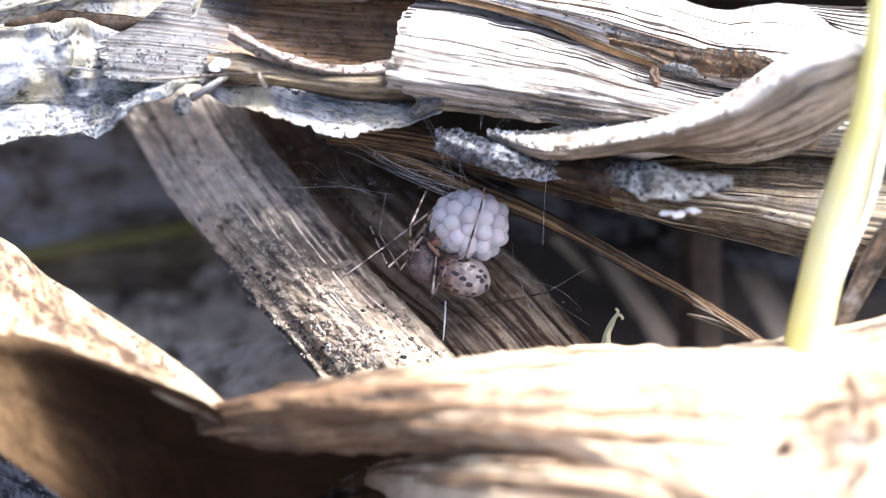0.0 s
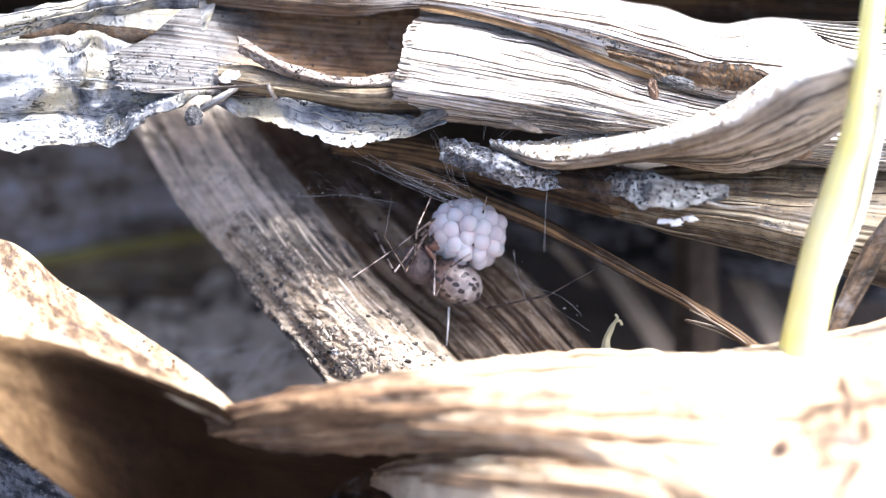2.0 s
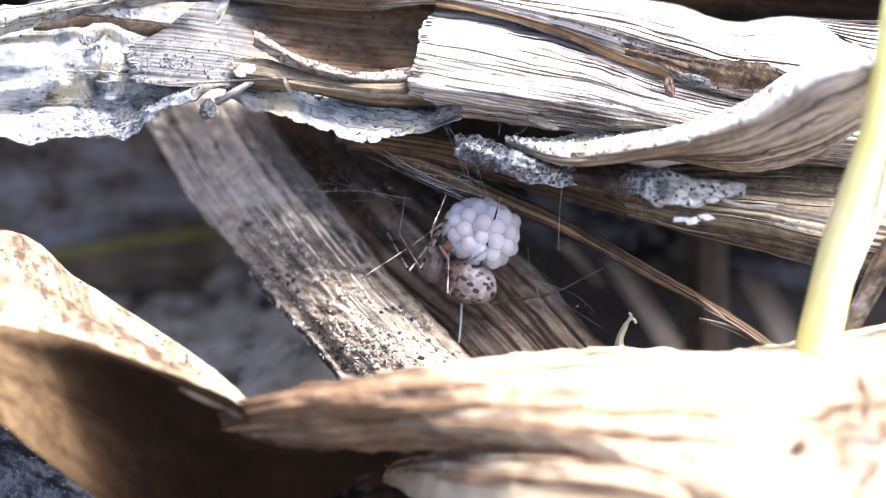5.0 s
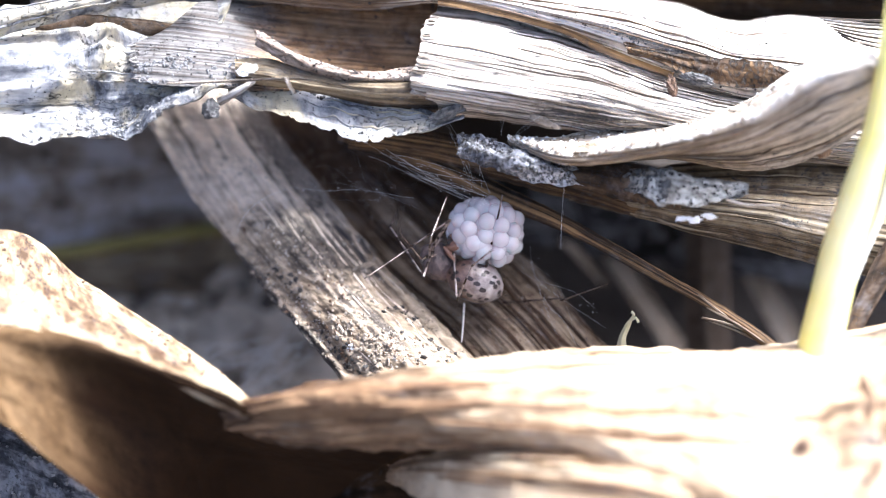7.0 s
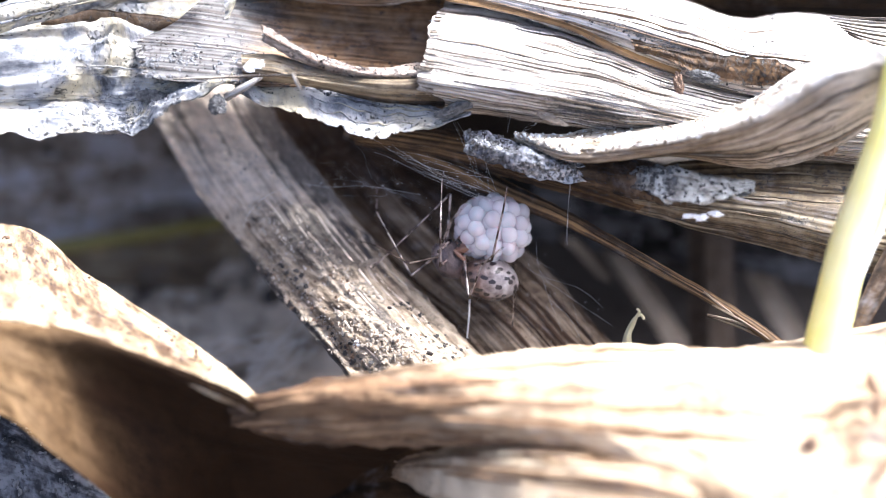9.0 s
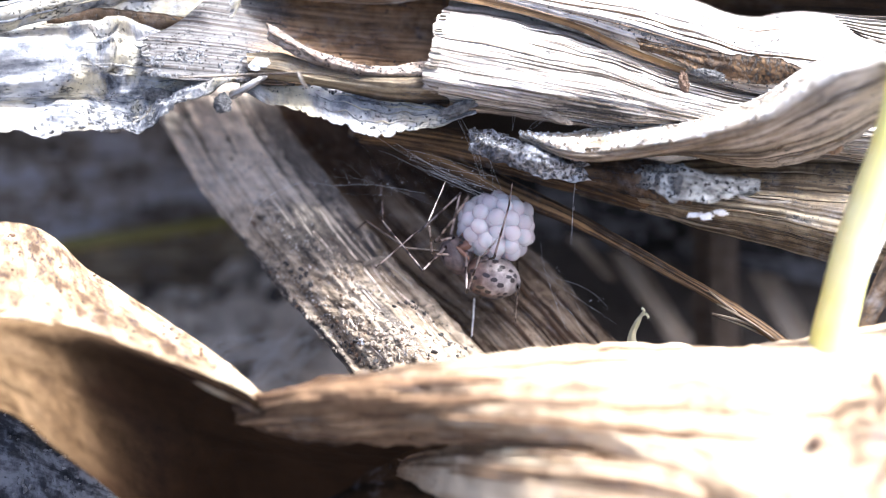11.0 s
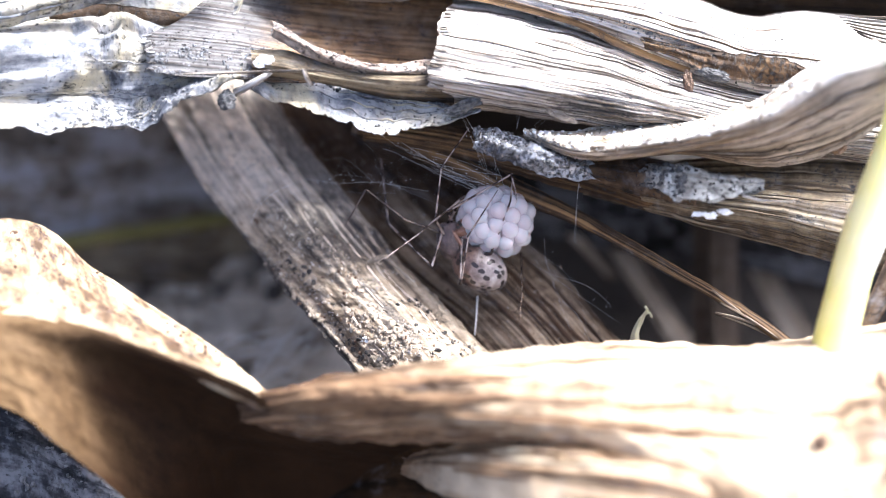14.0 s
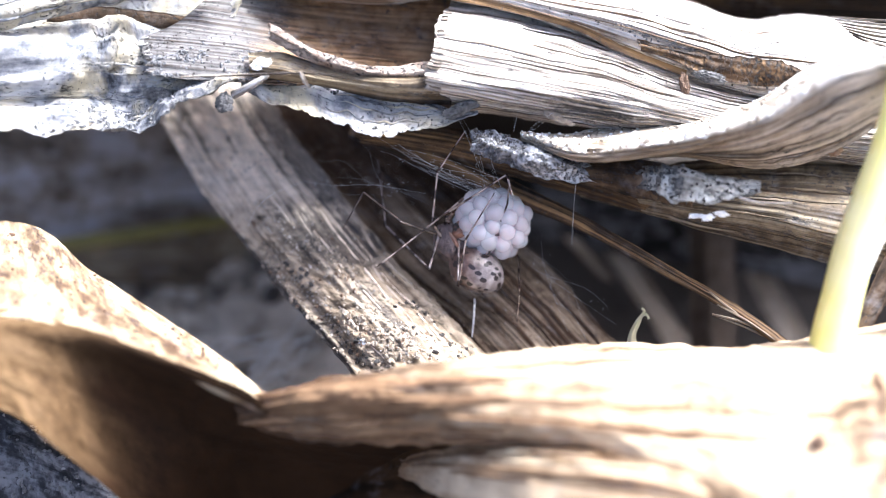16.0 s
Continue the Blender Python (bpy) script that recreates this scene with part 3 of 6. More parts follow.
# ---- ground ----
def make_ground():
    """Soil in a hollow, with an unseen rise around it, added to cut low sky light, and flat to the horizon."""
    n = 180
    xs = np.sign(np.linspace(-1, 1, n)) * (np.abs(np.linspace(-1, 1, n)) * .16 + np.abs(np.linspace(-1, 1, n)) ** 9 * 6.0)
    x, y = np.meshgrid(xs, xs, indexing="ij")
    r = np.sqrt(x ** 2 + (y + .01) ** 2)
    t = np.clip((r - .055) / .06, 0, 1)
    rise = t * t * (3 - 2 * t)
    z = fractal(x * 260, y * 260, 5) * .004 + rise * (.026 + fractal(x * 60, y * 60, 9) * .016) - .0015
    idx = np.arange(n * n).reshape(n, n)
    quads = np.stack([idx[:-1, :-1], idx[1:, :-1], idx[1:, 1:], idx[:-1, 1:]], -1).reshape(-1, 4)
    ob = link_mesh("ground", np.stack([x, y, z], -1).reshape(-1, 3).tolist(), quads.tolist(), SOIL)
    tagged(ob, "dark crumbly soil under the plant litter", "soil", kind="structure")


make_ground()

# ---- litter far back in the hollow ----
back_left = sheet("dead_leaf", BACK_GREY, [
    [(-30.08, 8.02, -8.40), (-31.51, 3.69, -10.40), (-32.39, -2.16, -12.40)],
    [(-22.61, 7.70, -9.40), (-23.92, 3.82, -11.90), (-24.71, -1.09, -13.40)],
    [(-15.28, 7.35, -10.40), (-16.15, 3.62, -12.90), (-16.67, -0.11, -14.40)],
    [(-8.32, 7.41, -12.40), (-8.68, 4.03, -14.40), (-8.95, 0.62, -15.90)]],
    "wide blue-grey dead leaf lying deep in the litter", step=0.25, ragged=(0, 0, .4, .4), wave=.5, seed=41, group="background litter")
back_low = sheet("dead_leaf", BACK_TAN, [
    [(-21.53, -1.16, -16.40), (-20.24, -5.56, -13.40), (-18.95, -9.92, -10.40)],
    [(-14.99, -0.27, -16.40), (-14.09, -5.00, -13.40), (-12.89, -9.69, -9.40)],
    [(-8.86, 0.03, -15.40), (-8.32, -4.35, -12.40), (-7.59, -8.97, -8.40)],
    [(-3.09, 0.33, -16.40), (-2.91, -4.44, -13.40), (-2.66, -9.18, -9.40)]],
    "mottled grey dead leaf with black mould spots", step=0.25, ragged=(0, 0, .4, .4), wave=.4, seed=47, group="background litter")
crumbs("mould_clumps", SOOT, back_low, 26, 9, (0.1, .8), (0.05, .6), (0.25, .75), "black clumps of mould on the grey leaf", "mould", clump=.55)
tube("grass_stem", GREEN, [(-26.92, -1.61, -12.40), (-18.36, -0.11, -12.90), (-10.85, 1.16, -13.90), (-4.78, 2.65, -15.40)], [.36, .36, .3], "thin olive-yellow grass stem under the leaves", "stem", seed=3, rough=.06)
back_dark = sheet("dead_leaf", STRAW_DARK, [
    [(-30.69, 1.73, -14.00), (-30.50, -2.22, -13.70)],
    [(-19.53, 0.31, -14.40), (-19.37, -2.24, -14.00)],
    [(-8.86, 1.19, -15.40), (-8.68, -2.83, -14.40)]],
    "dark brown rotting leaf strip in the hollow", step=0.3, ragged=(0, 0, .6, .8), wave=.3, seed=51, group="background litter")
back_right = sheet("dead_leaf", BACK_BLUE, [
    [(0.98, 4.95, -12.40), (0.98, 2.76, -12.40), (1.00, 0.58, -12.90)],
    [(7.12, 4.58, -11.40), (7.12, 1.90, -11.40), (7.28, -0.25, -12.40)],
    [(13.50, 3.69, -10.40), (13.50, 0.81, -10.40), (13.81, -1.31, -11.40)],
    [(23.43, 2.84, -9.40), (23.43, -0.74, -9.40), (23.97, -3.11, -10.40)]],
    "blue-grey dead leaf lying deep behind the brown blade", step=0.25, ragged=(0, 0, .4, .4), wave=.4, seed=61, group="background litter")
for k, (a, b, c, d) in enumerate([
        ((7.72, 0.03, -13.40), (8.83, 0.31, -13.40), (10.87, -5.33, -11.40), (12.47, -5.59, -11.40)),
        ((5.50, 0.57, -12.40), (6.18, 0.71, -12.40), (7.39, -1.58, -11.40), (8.19, -1.85, -11.40)),
        ((14.73, -0.26, -14.40), (15.87, 0.03, -14.40), (16.85, -5.44, -12.40), (18.50, -5.44, -12.40))]):
    m = [tuple((np.array(a) + np.array(c)) / 2), tuple((np.array(b) + np.array(d)) / 2)]
    sheet("leaf_strip", STRAW_BROWN, [[a, b], m, [c, d]], "narrow faded brown leaf strip in the shade", step=0.15, ragged=(.4, .4, .1, .1), seed=70 + k, group="shaded strips")
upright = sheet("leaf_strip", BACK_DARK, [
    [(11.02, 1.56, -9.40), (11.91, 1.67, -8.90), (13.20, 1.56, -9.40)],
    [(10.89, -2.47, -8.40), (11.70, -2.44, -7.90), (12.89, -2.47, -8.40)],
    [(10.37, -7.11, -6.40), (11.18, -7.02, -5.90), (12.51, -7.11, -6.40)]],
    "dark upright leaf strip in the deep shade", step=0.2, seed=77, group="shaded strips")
sheet("bark_strip", BROWN, [
    [(4.75, 11.03, -3.40), (4.69, 10.12, -2.90), (4.75, 9.82, -3.40)],
    [(10.04, 10.81, -3.40), (9.90, 9.79, -2.90), (10.04, 9.26, -3.40)],
    [(14.00, 10.81, -3.40), (13.81, 9.68, -2.90), (14.00, 9.15, -3.40)],
    [(20.16, 10.81, -3.40), (19.89, 9.57, -2.90), (20.16, 8.93, -3.40)]],
    "dark brown fibrous strip behind the top straw", "strip", step=0.15, seed=80, ridge=.09)

# unseen roof behind the bundle, added to block sun but for one gap
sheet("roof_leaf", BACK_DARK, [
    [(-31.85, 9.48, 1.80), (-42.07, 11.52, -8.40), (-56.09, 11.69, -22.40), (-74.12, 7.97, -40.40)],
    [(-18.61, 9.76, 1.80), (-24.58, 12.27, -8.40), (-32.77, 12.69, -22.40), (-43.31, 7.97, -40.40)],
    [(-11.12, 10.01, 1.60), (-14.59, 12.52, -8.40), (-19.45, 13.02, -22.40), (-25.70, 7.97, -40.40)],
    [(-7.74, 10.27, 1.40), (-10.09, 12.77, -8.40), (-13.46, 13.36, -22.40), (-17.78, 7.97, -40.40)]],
    "unseen dark leaf layer added to block sun from the hollow behind the straw", step=.4, thick=.6, ragged=(0, .3, 0, 0), wave=.3, seed=83, group="roofing leaves")
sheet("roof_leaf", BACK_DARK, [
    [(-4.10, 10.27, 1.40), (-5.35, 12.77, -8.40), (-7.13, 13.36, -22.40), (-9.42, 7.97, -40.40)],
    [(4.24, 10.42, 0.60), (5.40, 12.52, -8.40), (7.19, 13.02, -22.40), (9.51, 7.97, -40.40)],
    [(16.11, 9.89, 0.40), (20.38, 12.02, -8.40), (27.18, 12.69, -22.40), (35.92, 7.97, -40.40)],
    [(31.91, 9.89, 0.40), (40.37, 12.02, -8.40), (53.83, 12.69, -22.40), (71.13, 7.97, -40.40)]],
    "unseen dark leaf layer added to block sun from the hollow behind the straw", step=.4, thick=.6, ragged=(.3, 0, 0, 0), wave=.3, seed=84, group="roofing leaves")
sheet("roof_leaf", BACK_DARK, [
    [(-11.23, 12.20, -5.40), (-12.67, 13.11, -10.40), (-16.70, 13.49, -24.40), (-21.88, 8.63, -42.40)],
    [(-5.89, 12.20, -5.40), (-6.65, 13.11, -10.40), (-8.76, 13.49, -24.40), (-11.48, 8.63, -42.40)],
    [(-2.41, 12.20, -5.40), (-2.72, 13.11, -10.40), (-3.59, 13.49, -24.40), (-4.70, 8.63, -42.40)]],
    "unseen dark leaf strip added to block sun behind the gap in the roof", step=.4, thick=.6, wave=.3, seed=86, group="roofing leaves")

# ---- the two leaning leaves behind the spider ----
lean_grey = sheet("leaning_leaf", DIRTY, [
    [(-14.71, 9.42, -5.90), (-11.20, 9.41, -4.90), (-8.49, 9.35, -5.60)],
    [(-11.75, 5.52, -3.40), (-8.76, 5.59, -2.40), (-6.65, 5.27, -3.20)],
    [(-9.50, 2.36, -2.20), (-6.69, 2.50, -1.10), (-4.30, 2.13, -1.80)],
    [(-6.88, -0.79, -0.60), (-4.20, -0.57, 0.60), (-1.59, -0.88, -0.20)],
    [(-4.58, -3.08, 1.00), (-2.05, -2.80, 2.00), (0.70, -3.08, 1.00)],
    [(-2.35, -5.44, 3.00), (0.19, -5.12, 3.80), (3.06, -5.51, 2.60)]],
    "broad grey-brown leaf, dusty and gritty, leaning in the hollow", thick=.3, step=.065, ragged=(0, 0, .2, .2), ridge=.13, ridges=3.2, wave=.18, crumple=.04, gritty=.09, seed=90)
crumbs("grit", GRAIN, lean_grey, 700, 3, (.3, .97), (.03, .6), (.012, .055), "pale mineral grit stuck to the leaning leaf", "grit", clump=.5, lift=.05)
crumbs("grit", BARK_CRUMB, lean_grey, 650, 4, (.55, .97), (.02, .6), (.025, .11), "tan grit caked on the leaning leaf", "grit", clump=.5, lift=.03)
crumbs("grit", GRAIN, lean_grey, 260, 5, (.12, .97), (.3, .97), (.015, .06), "scattered pale specks on the leaning leaf", "grit", clump=.4, lift=.03)
crumbs("leaf_mould", SOOT, lean_grey, 100, 8, (.6, .95), (.0, .3), (.03, .12), "black mould crumbs along the edge of the leaning leaf", "mould", clump=.5, lift=.05)
crumbs("leaf_mould", SOOT, lean_grey, 70, 12, (.68, .9), (.55, .85), (.03, .11), "black crumbs in a row on the leaning leaf", "mould", clump=.6, lift=.04)
crumbs("leaf_mould", NUT, lean_grey, 110, 11, (.5, .95), (.03, .7), (.02, .09), "brown mould crumbs on the leaning leaf", "mould", clump=.55, lift=.04)
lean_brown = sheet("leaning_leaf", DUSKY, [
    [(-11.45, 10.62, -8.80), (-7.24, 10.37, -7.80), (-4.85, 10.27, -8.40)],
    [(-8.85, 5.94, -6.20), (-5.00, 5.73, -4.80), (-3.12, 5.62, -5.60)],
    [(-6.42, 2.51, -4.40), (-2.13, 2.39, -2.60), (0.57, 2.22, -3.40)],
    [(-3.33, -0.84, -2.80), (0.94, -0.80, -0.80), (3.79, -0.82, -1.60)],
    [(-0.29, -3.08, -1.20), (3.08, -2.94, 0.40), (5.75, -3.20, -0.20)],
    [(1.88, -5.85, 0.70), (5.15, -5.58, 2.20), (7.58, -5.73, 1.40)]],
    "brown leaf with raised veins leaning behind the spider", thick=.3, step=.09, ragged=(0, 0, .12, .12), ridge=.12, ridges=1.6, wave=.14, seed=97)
crumbs("grit", GRAIN, lean_brown, 300, 13, (.25, .9), (.03, .95), (.012, .055), "pale specks of grit on the brown leaf", "grit", clump=.5, lift=.05)
crumbs("grit", NUT, lean_brown, 500, 14, (.2, .95), (.03, .95), (.015, .08), "dark brown crumbs on the brown leaf", "grit", clump=.5, lift=.05)

ribs("vein", DIRTY, lean_grey, 8, 25, (.1, 1), (.3, .95), (.03, .06), "raised vein", -.03)
ribs("vein", DUSKY, lean_brown, 12, 26, (.1, 1), (.06, .95), (.05, .1), "raised vein", .0)
ribs("vein", BACK_GREY, back_left, 5, 27, (.0, 1), (.15, .85), (.12, .2), "blurred vein", .0)
ribs("vein", BACK_TAN, back_low, 5, 28, (.0, 1), (.15, .85), (.12, .2), "blurred vein", .0)
ribs("vein", STRAW_DARK, back_dark, 4, 30, (.0, 1), (.15, .85), (.1, .16), "blurred vein", .0)
ribs("vein", BACK_DARK, upright, 3, 38, (.0, 1), (.2, .8), (.06, .1), "blurred vein", .0)
ribs("vein", BACK_BLUE, back_right, 5, 29, (.0, 1), (.15, .85), (.12, .2), "blurred vein", .0)

# ---- bundle of weathered straw across the top ----
trough = sheet("split_straw", TROUGH, [
    [(-10.13, 6.63, 2.70), (-10.06, 6.34, 2.90), (-9.98, 6.04, 3.10), (-9.87, 5.70, 3.25), (-9.75, 5.37, 3.30)],
    [(-9.10, 7.44, 2.00), (-8.98, 6.96, 2.40), (-8.90, 6.45, 2.70), (-8.74, 5.86, 3.10), (-8.63, 5.26, 3.30)],
    [(-7.88, 8.99, 0.80), (-7.76, 8.18, 1.30), (-7.64, 7.21, 1.80), (-7.41, 6.20, 2.60), (-7.15, 5.24, 3.10)],
    [(-6.28, 10.21, 0.00), (-6.20, 8.87, 0.40), (-6.16, 7.83, 0.60), (-5.94, 6.49, 1.60), (-5.57, 5.18, 2.80)],
    [(-4.10, 10.37, -0.20), (-4.08, 8.97, 0.00), (-4.11, 8.05, -0.30), (-4.03, 6.73, 0.40), (-3.73, 5.17, 2.10)],
    [(-1.29, 10.37, -0.20), (-1.28, 8.81, 0.00), (-1.29, 8.01, -0.40), (-1.28, 6.61, 0.00), (-1.23, 5.03, 1.20)],
    [(1.54, 10.33, -0.40), (1.52, 8.71, 0.00), (1.54, 7.70, -0.40), (1.53, 6.45, -0.20), (1.49, 4.93, 0.60)]],
    "split hollow straw showing its brown ribbed inside", "straw", thick=.2, step=.08, ragged=(.5, 0, .05, .1), ridge=.035, ridges=4, wave=.08, seed=101, straight=-3)
lip = sheet("lip", LIP, [
    [(-6.18, 7.21, 2.60), (-5.97, 7.04, 3.00), (-5.89, 6.82, 3.20), (-6.06, 6.59, 2.90)],
    [(-5.42, 6.91, 2.60), (-5.14, 6.64, 3.20), (-5.10, 6.38, 3.40), (-5.31, 6.21, 3.00)],
    [(-4.41, 6.43, 2.60), (-4.18, 6.15, 3.30), (-4.15, 5.89, 3.50), (-4.32, 5.75, 3.10)],
    [(-3.39, 6.07, 2.60), (-3.20, 5.80, 3.40), (-3.18, 5.58, 3.60), (-3.29, 5.48, 3.20)],
    [(-2.30, 5.90, 2.40), (-2.21, 5.66, 3.20), (-2.19, 5.48, 3.40), (-2.25, 5.39, 3.10)],
    [(-0.83, 6.07, 2.00), (-0.77, 5.77, 2.80), (-0.76, 5.57, 3.10), (-0.81, 5.44, 2.80)]],
    "curled torn lip along the opening of the straw", "straw", thick=.22, step=.06, ragged=(.25, 0, .26, .16), ridge=.07, ridges=4, wave=.2, crumple=.05, seed=103, parent=trough.ob)
sheath = sheet("straw_sheath", SHEATH, [
    [(0.32, 9.08, -0.40), (-0.61, 7.58, 1.80), (-0.83, 6.44, 3.20), (-1.10, 5.53, 3.70), (-1.01, 4.99, 3.20), (-0.89, 4.79, 1.00)],
    [(2.45, 8.68, -0.40), (2.15, 7.18, 1.90), (2.00, 5.93, 3.30), (1.97, 5.03, 3.70), (2.01, 4.52, 3.10), (2.17, 4.37, 0.80)],
    [(5.38, 7.70, -0.40), (5.03, 6.45, 1.80), (4.83, 5.37, 3.10), (4.76, 4.58, 3.50), (4.86, 4.14, 2.90), (5.19, 4.00, 0.80)],
    [(8.36, 6.65, -0.20), (7.87, 5.50, 1.80), (7.62, 4.69, 2.80), (7.55, 4.12, 3.10), (7.67, 3.78, 2.60), (8.12, 3.65, 0.80)],
    [(12.24, 5.78, 0.20), (11.69, 4.80, 1.70), (11.36, 4.04, 2.60), (11.32, 3.51, 2.70), (11.47, 3.18, 2.30), (12.02, 2.98, 0.80)],
    [(17.98, 5.32, 0.60), (17.33, 4.37, 1.80), (16.83, 3.60, 2.70), (16.83, 3.05, 2.70), (17.05, 2.66, 2.30), (17.87, 2.46, 0.80)]],
    "pale weathered straw sheath with ribbed fibres and a torn end", "straw", thick=.25, step=.065, ragged=(.7, 0, .08, .1), teeth=1.4, ridge=.07, ridges=3.6, wave=.12, seed=107)
upper = sheet("straw_sheath", BLEACH, [
    [(-7.77, 10.54, -0.40), (-7.49, 9.73, 0.80), (-7.35, 9.12, 1.40), (-7.42, 8.64, 1.10)],
    [(-5.34, 10.43, -0.40), (-5.12, 9.52, 1.00), (-5.02, 8.87, 1.60), (-5.09, 8.31, 1.20)],
    [(-2.51, 10.33, -0.40), (-2.40, 9.30, 1.10), (-2.35, 8.65, 1.70), (-2.39, 8.15, 1.20)],
    [(0.73, 9.93, -0.40), (0.60, 9.01, 1.10), (0.49, 8.55, 1.60), (0.31, 8.40, 1.00)],
    [(4.57, 9.42, -0.40), (4.36, 8.34, 1.20), (4.18, 7.74, 1.80), (4.16, 7.30, 1.20)],
    [(8.21, 8.82, -0.40), (7.78, 7.58, 1.40), (7.58, 6.65, 2.20), (7.68, 5.88, 1.40)],
    [(10.43, 8.11, -0.40), (9.82, 6.97, 1.60), (9.58, 6.05, 2.40), (9.76, 5.18, 1.80)],
    [(13.06, 8.35, -0.40), (12.22, 6.83, 1.80), (11.91, 5.73, 2.60), (12.14, 4.87, 2.00)],
    [(18.52, 7.50, -0.40), (17.33, 6.07, 1.80), (16.89, 5.18, 2.60), (17.22, 4.30, 2.00)]],
    "bleached straw sheath lying along the top of the bundle", "straw", thick=.25, step=.07, ragged=(0, 0, .12, .16), ridge=.07, ridges=3.2, wave=.12, seed=113)
sheet("rib", BROWN, [
    [(-0.08, 8.44, 1.70), (-0.08, 8.18, 1.70)],
    [(1.44, 8.15, 1.80), (1.44, 7.89, 1.80)],
    [(4.07, 7.45, 1.90), (4.01, 7.21, 1.80)],
    [(5.55, 6.73, 2.10), (5.47, 6.45, 2.00)],
    [(7.74, 5.83, 2.30), (7.68, 5.62, 2.20)]],
    "orange-brown raised fibre along the straw", "straw", thick=.12, step=.06, ragged=(.1, .1, .06, .1), ridge=.03, seed=117, parent=upper.ob)
sheet("scar", SCAR, [
    [(5.92, 6.79, 2.55), (5.94, 6.63, 2.60), (5.96, 6.46, 2.50)],
    [(7.08, 6.58, 2.65), (7.10, 6.35, 2.65), (7.12, 6.13, 2.55)],
    [(8.18, 6.46, 2.70), (8.20, 6.02, 2.62), (8.24, 5.58, 2.50)],
    [(9.46, 6.34, 2.75), (9.50, 5.80, 2.68), (9.54, 5.28, 2.55)],
    [(10.72, 6.14, 2.85), (10.78, 5.66, 2.80), (10.84, 5.17, 2.65)],
    [(11.48, 5.72, 2.85), (11.50, 5.46, 2.85), (11.52, 5.18, 2.75)]],
    "sunken brown scar, frosted with grey grains, on the bleached straw", "straw", thick=.1, step=.045, ragged=(.5, .12, .25, .2), ridge=.1, ridges=4, gritty=.04, seed=119, parent=upper.ob)

sheet("wall", STRAW_DARK, [
    [(-6.80, 6.21, 2.60), (-6.68, 5.90, 2.90), (-6.62, 5.59, 3.00), (-6.62, 5.33, 2.60)],
    [(-5.57, 6.17, 2.80), (-5.50, 5.77, 3.20), (-5.48, 5.46, 3.30), (-5.51, 5.24, 2.70)],
    [(-4.26, 5.84, 3.00), (-4.20, 5.44, 3.40), (-4.22, 5.21, 3.30), (-4.28, 5.11, 2.60)],
    [(-2.98, 5.57, 3.10), (-2.94, 5.21, 3.50), (-2.96, 4.99, 3.30), (-3.01, 4.88, 2.40)],
    [(-1.71, 5.50, 3.10), (-1.68, 5.09, 3.60), (-1.69, 4.81, 3.30), (-1.72, 4.69, 2.20)],
    [(-0.07, 5.72, 2.70), (-0.07, 5.21, 3.30), (-0.07, 4.82, 3.00), (-0.08, 4.60, 1.80)]],
    "", thick=.2, step=.06, ragged=(.3, 0, .1, .12), ridge=.07, ridges=4, wave=.1, seed=106, parent=trough.ob)
ribs("rib", STRAW, sheath, 34, 5, (.02, 1), (.12, .93), (.028, .05), "raised pale fibre")
ribs("rib", BLEACH, upper, 9, 6, (.1, 1), (.15, .9), (.025, .045), "raised pale fibre")
ribs("rib", TROUGH, trough, 14, 7, (.42, .9), (.3, .9), (.02, .035), "thin brown rib")
frayed("fibre", STRAW, sheath, 26, 8, 0.0, (.15, .95), (.06, .2), .03, "torn fibre end")
frayed("fibre", STRAW_GREY, trough, 9, 9, 0.0, (.1, .95), (.1, .3), .03, "torn fibre end")

# fine specks and crumbs that darken one patch of the sheath
crumbs("mould", SOOT, sheath, 700, 109, (.33, .58), (.45, .86), (.006, .022), "small dark specks", lift=.05, parent=sheath.ob, clump=.5)
crumbs("mould", LICHEN_CRUMB, sheath, 200, 110, (.36, .55), (.5, .86), (.01, .035), "grey crumbs", lift=.05, parent=sheath.ob, clump=.5)
crumbs("mould", LICHEN_CRUMB, upper, 420, 111, (.52, .8), (.62, .97), (.012, .06), "grey crumbs along the scar", lift=.06, parent=upper.ob, clump=.52)

# ---- ash-grey leaves on the bundle ----
top_grey = sheet("grey_leaf", ASH, [
    [(-18.75, 7.68, 2.20), (-18.39, 6.80, 2.80), (-18.63, 6.24, 2.40)],
    [(-15.29, 7.81, 2.40), (-15.00, 7.21, 3.00), (-15.19, 6.80, 2.60)],
    [(-12.88, 8.22, 2.40), (-12.63, 7.70, 3.00), (-12.76, 7.36, 2.60)],
    [(-10.47, 8.70, 2.40), (-10.30, 8.24, 2.90), (-10.40, 7.97, 2.50)],
    [(-7.36, 9.36, 2.20), (-7.26, 8.78, 2.60), (-7.36, 8.24, 2.20)]],
    "bleached leaf strip arching over the dark gap", step=.08, ragged=(0, .1, .1, .12), wave=.1, crumple=0.16, seed=121, group="grey leaves")
sheet("grey_leaf", ASH, [
    [(-14.30, 8.71, 0.40), (-14.30, 8.12, 0.40), (-14.21, 7.28, 0.60)],
    [(-11.46, 9.05, 0.60), (-11.46, 8.26, 0.60), (-11.32, 7.15, 1.00)],
    [(-9.02, 8.97, 0.90), (-9.00, 8.07, 1.00), (-8.91, 7.13, 1.30)],
    [(-7.04, 9.10, 1.10), (-7.11, 8.40, 1.20), (-7.35, 7.68, 1.40)]],
    "mouldy grey leaf tucked inside the gap", step=.1, ragged=(0, .3, 0, .1), wave=.15, seed=127, group="grey leaves")
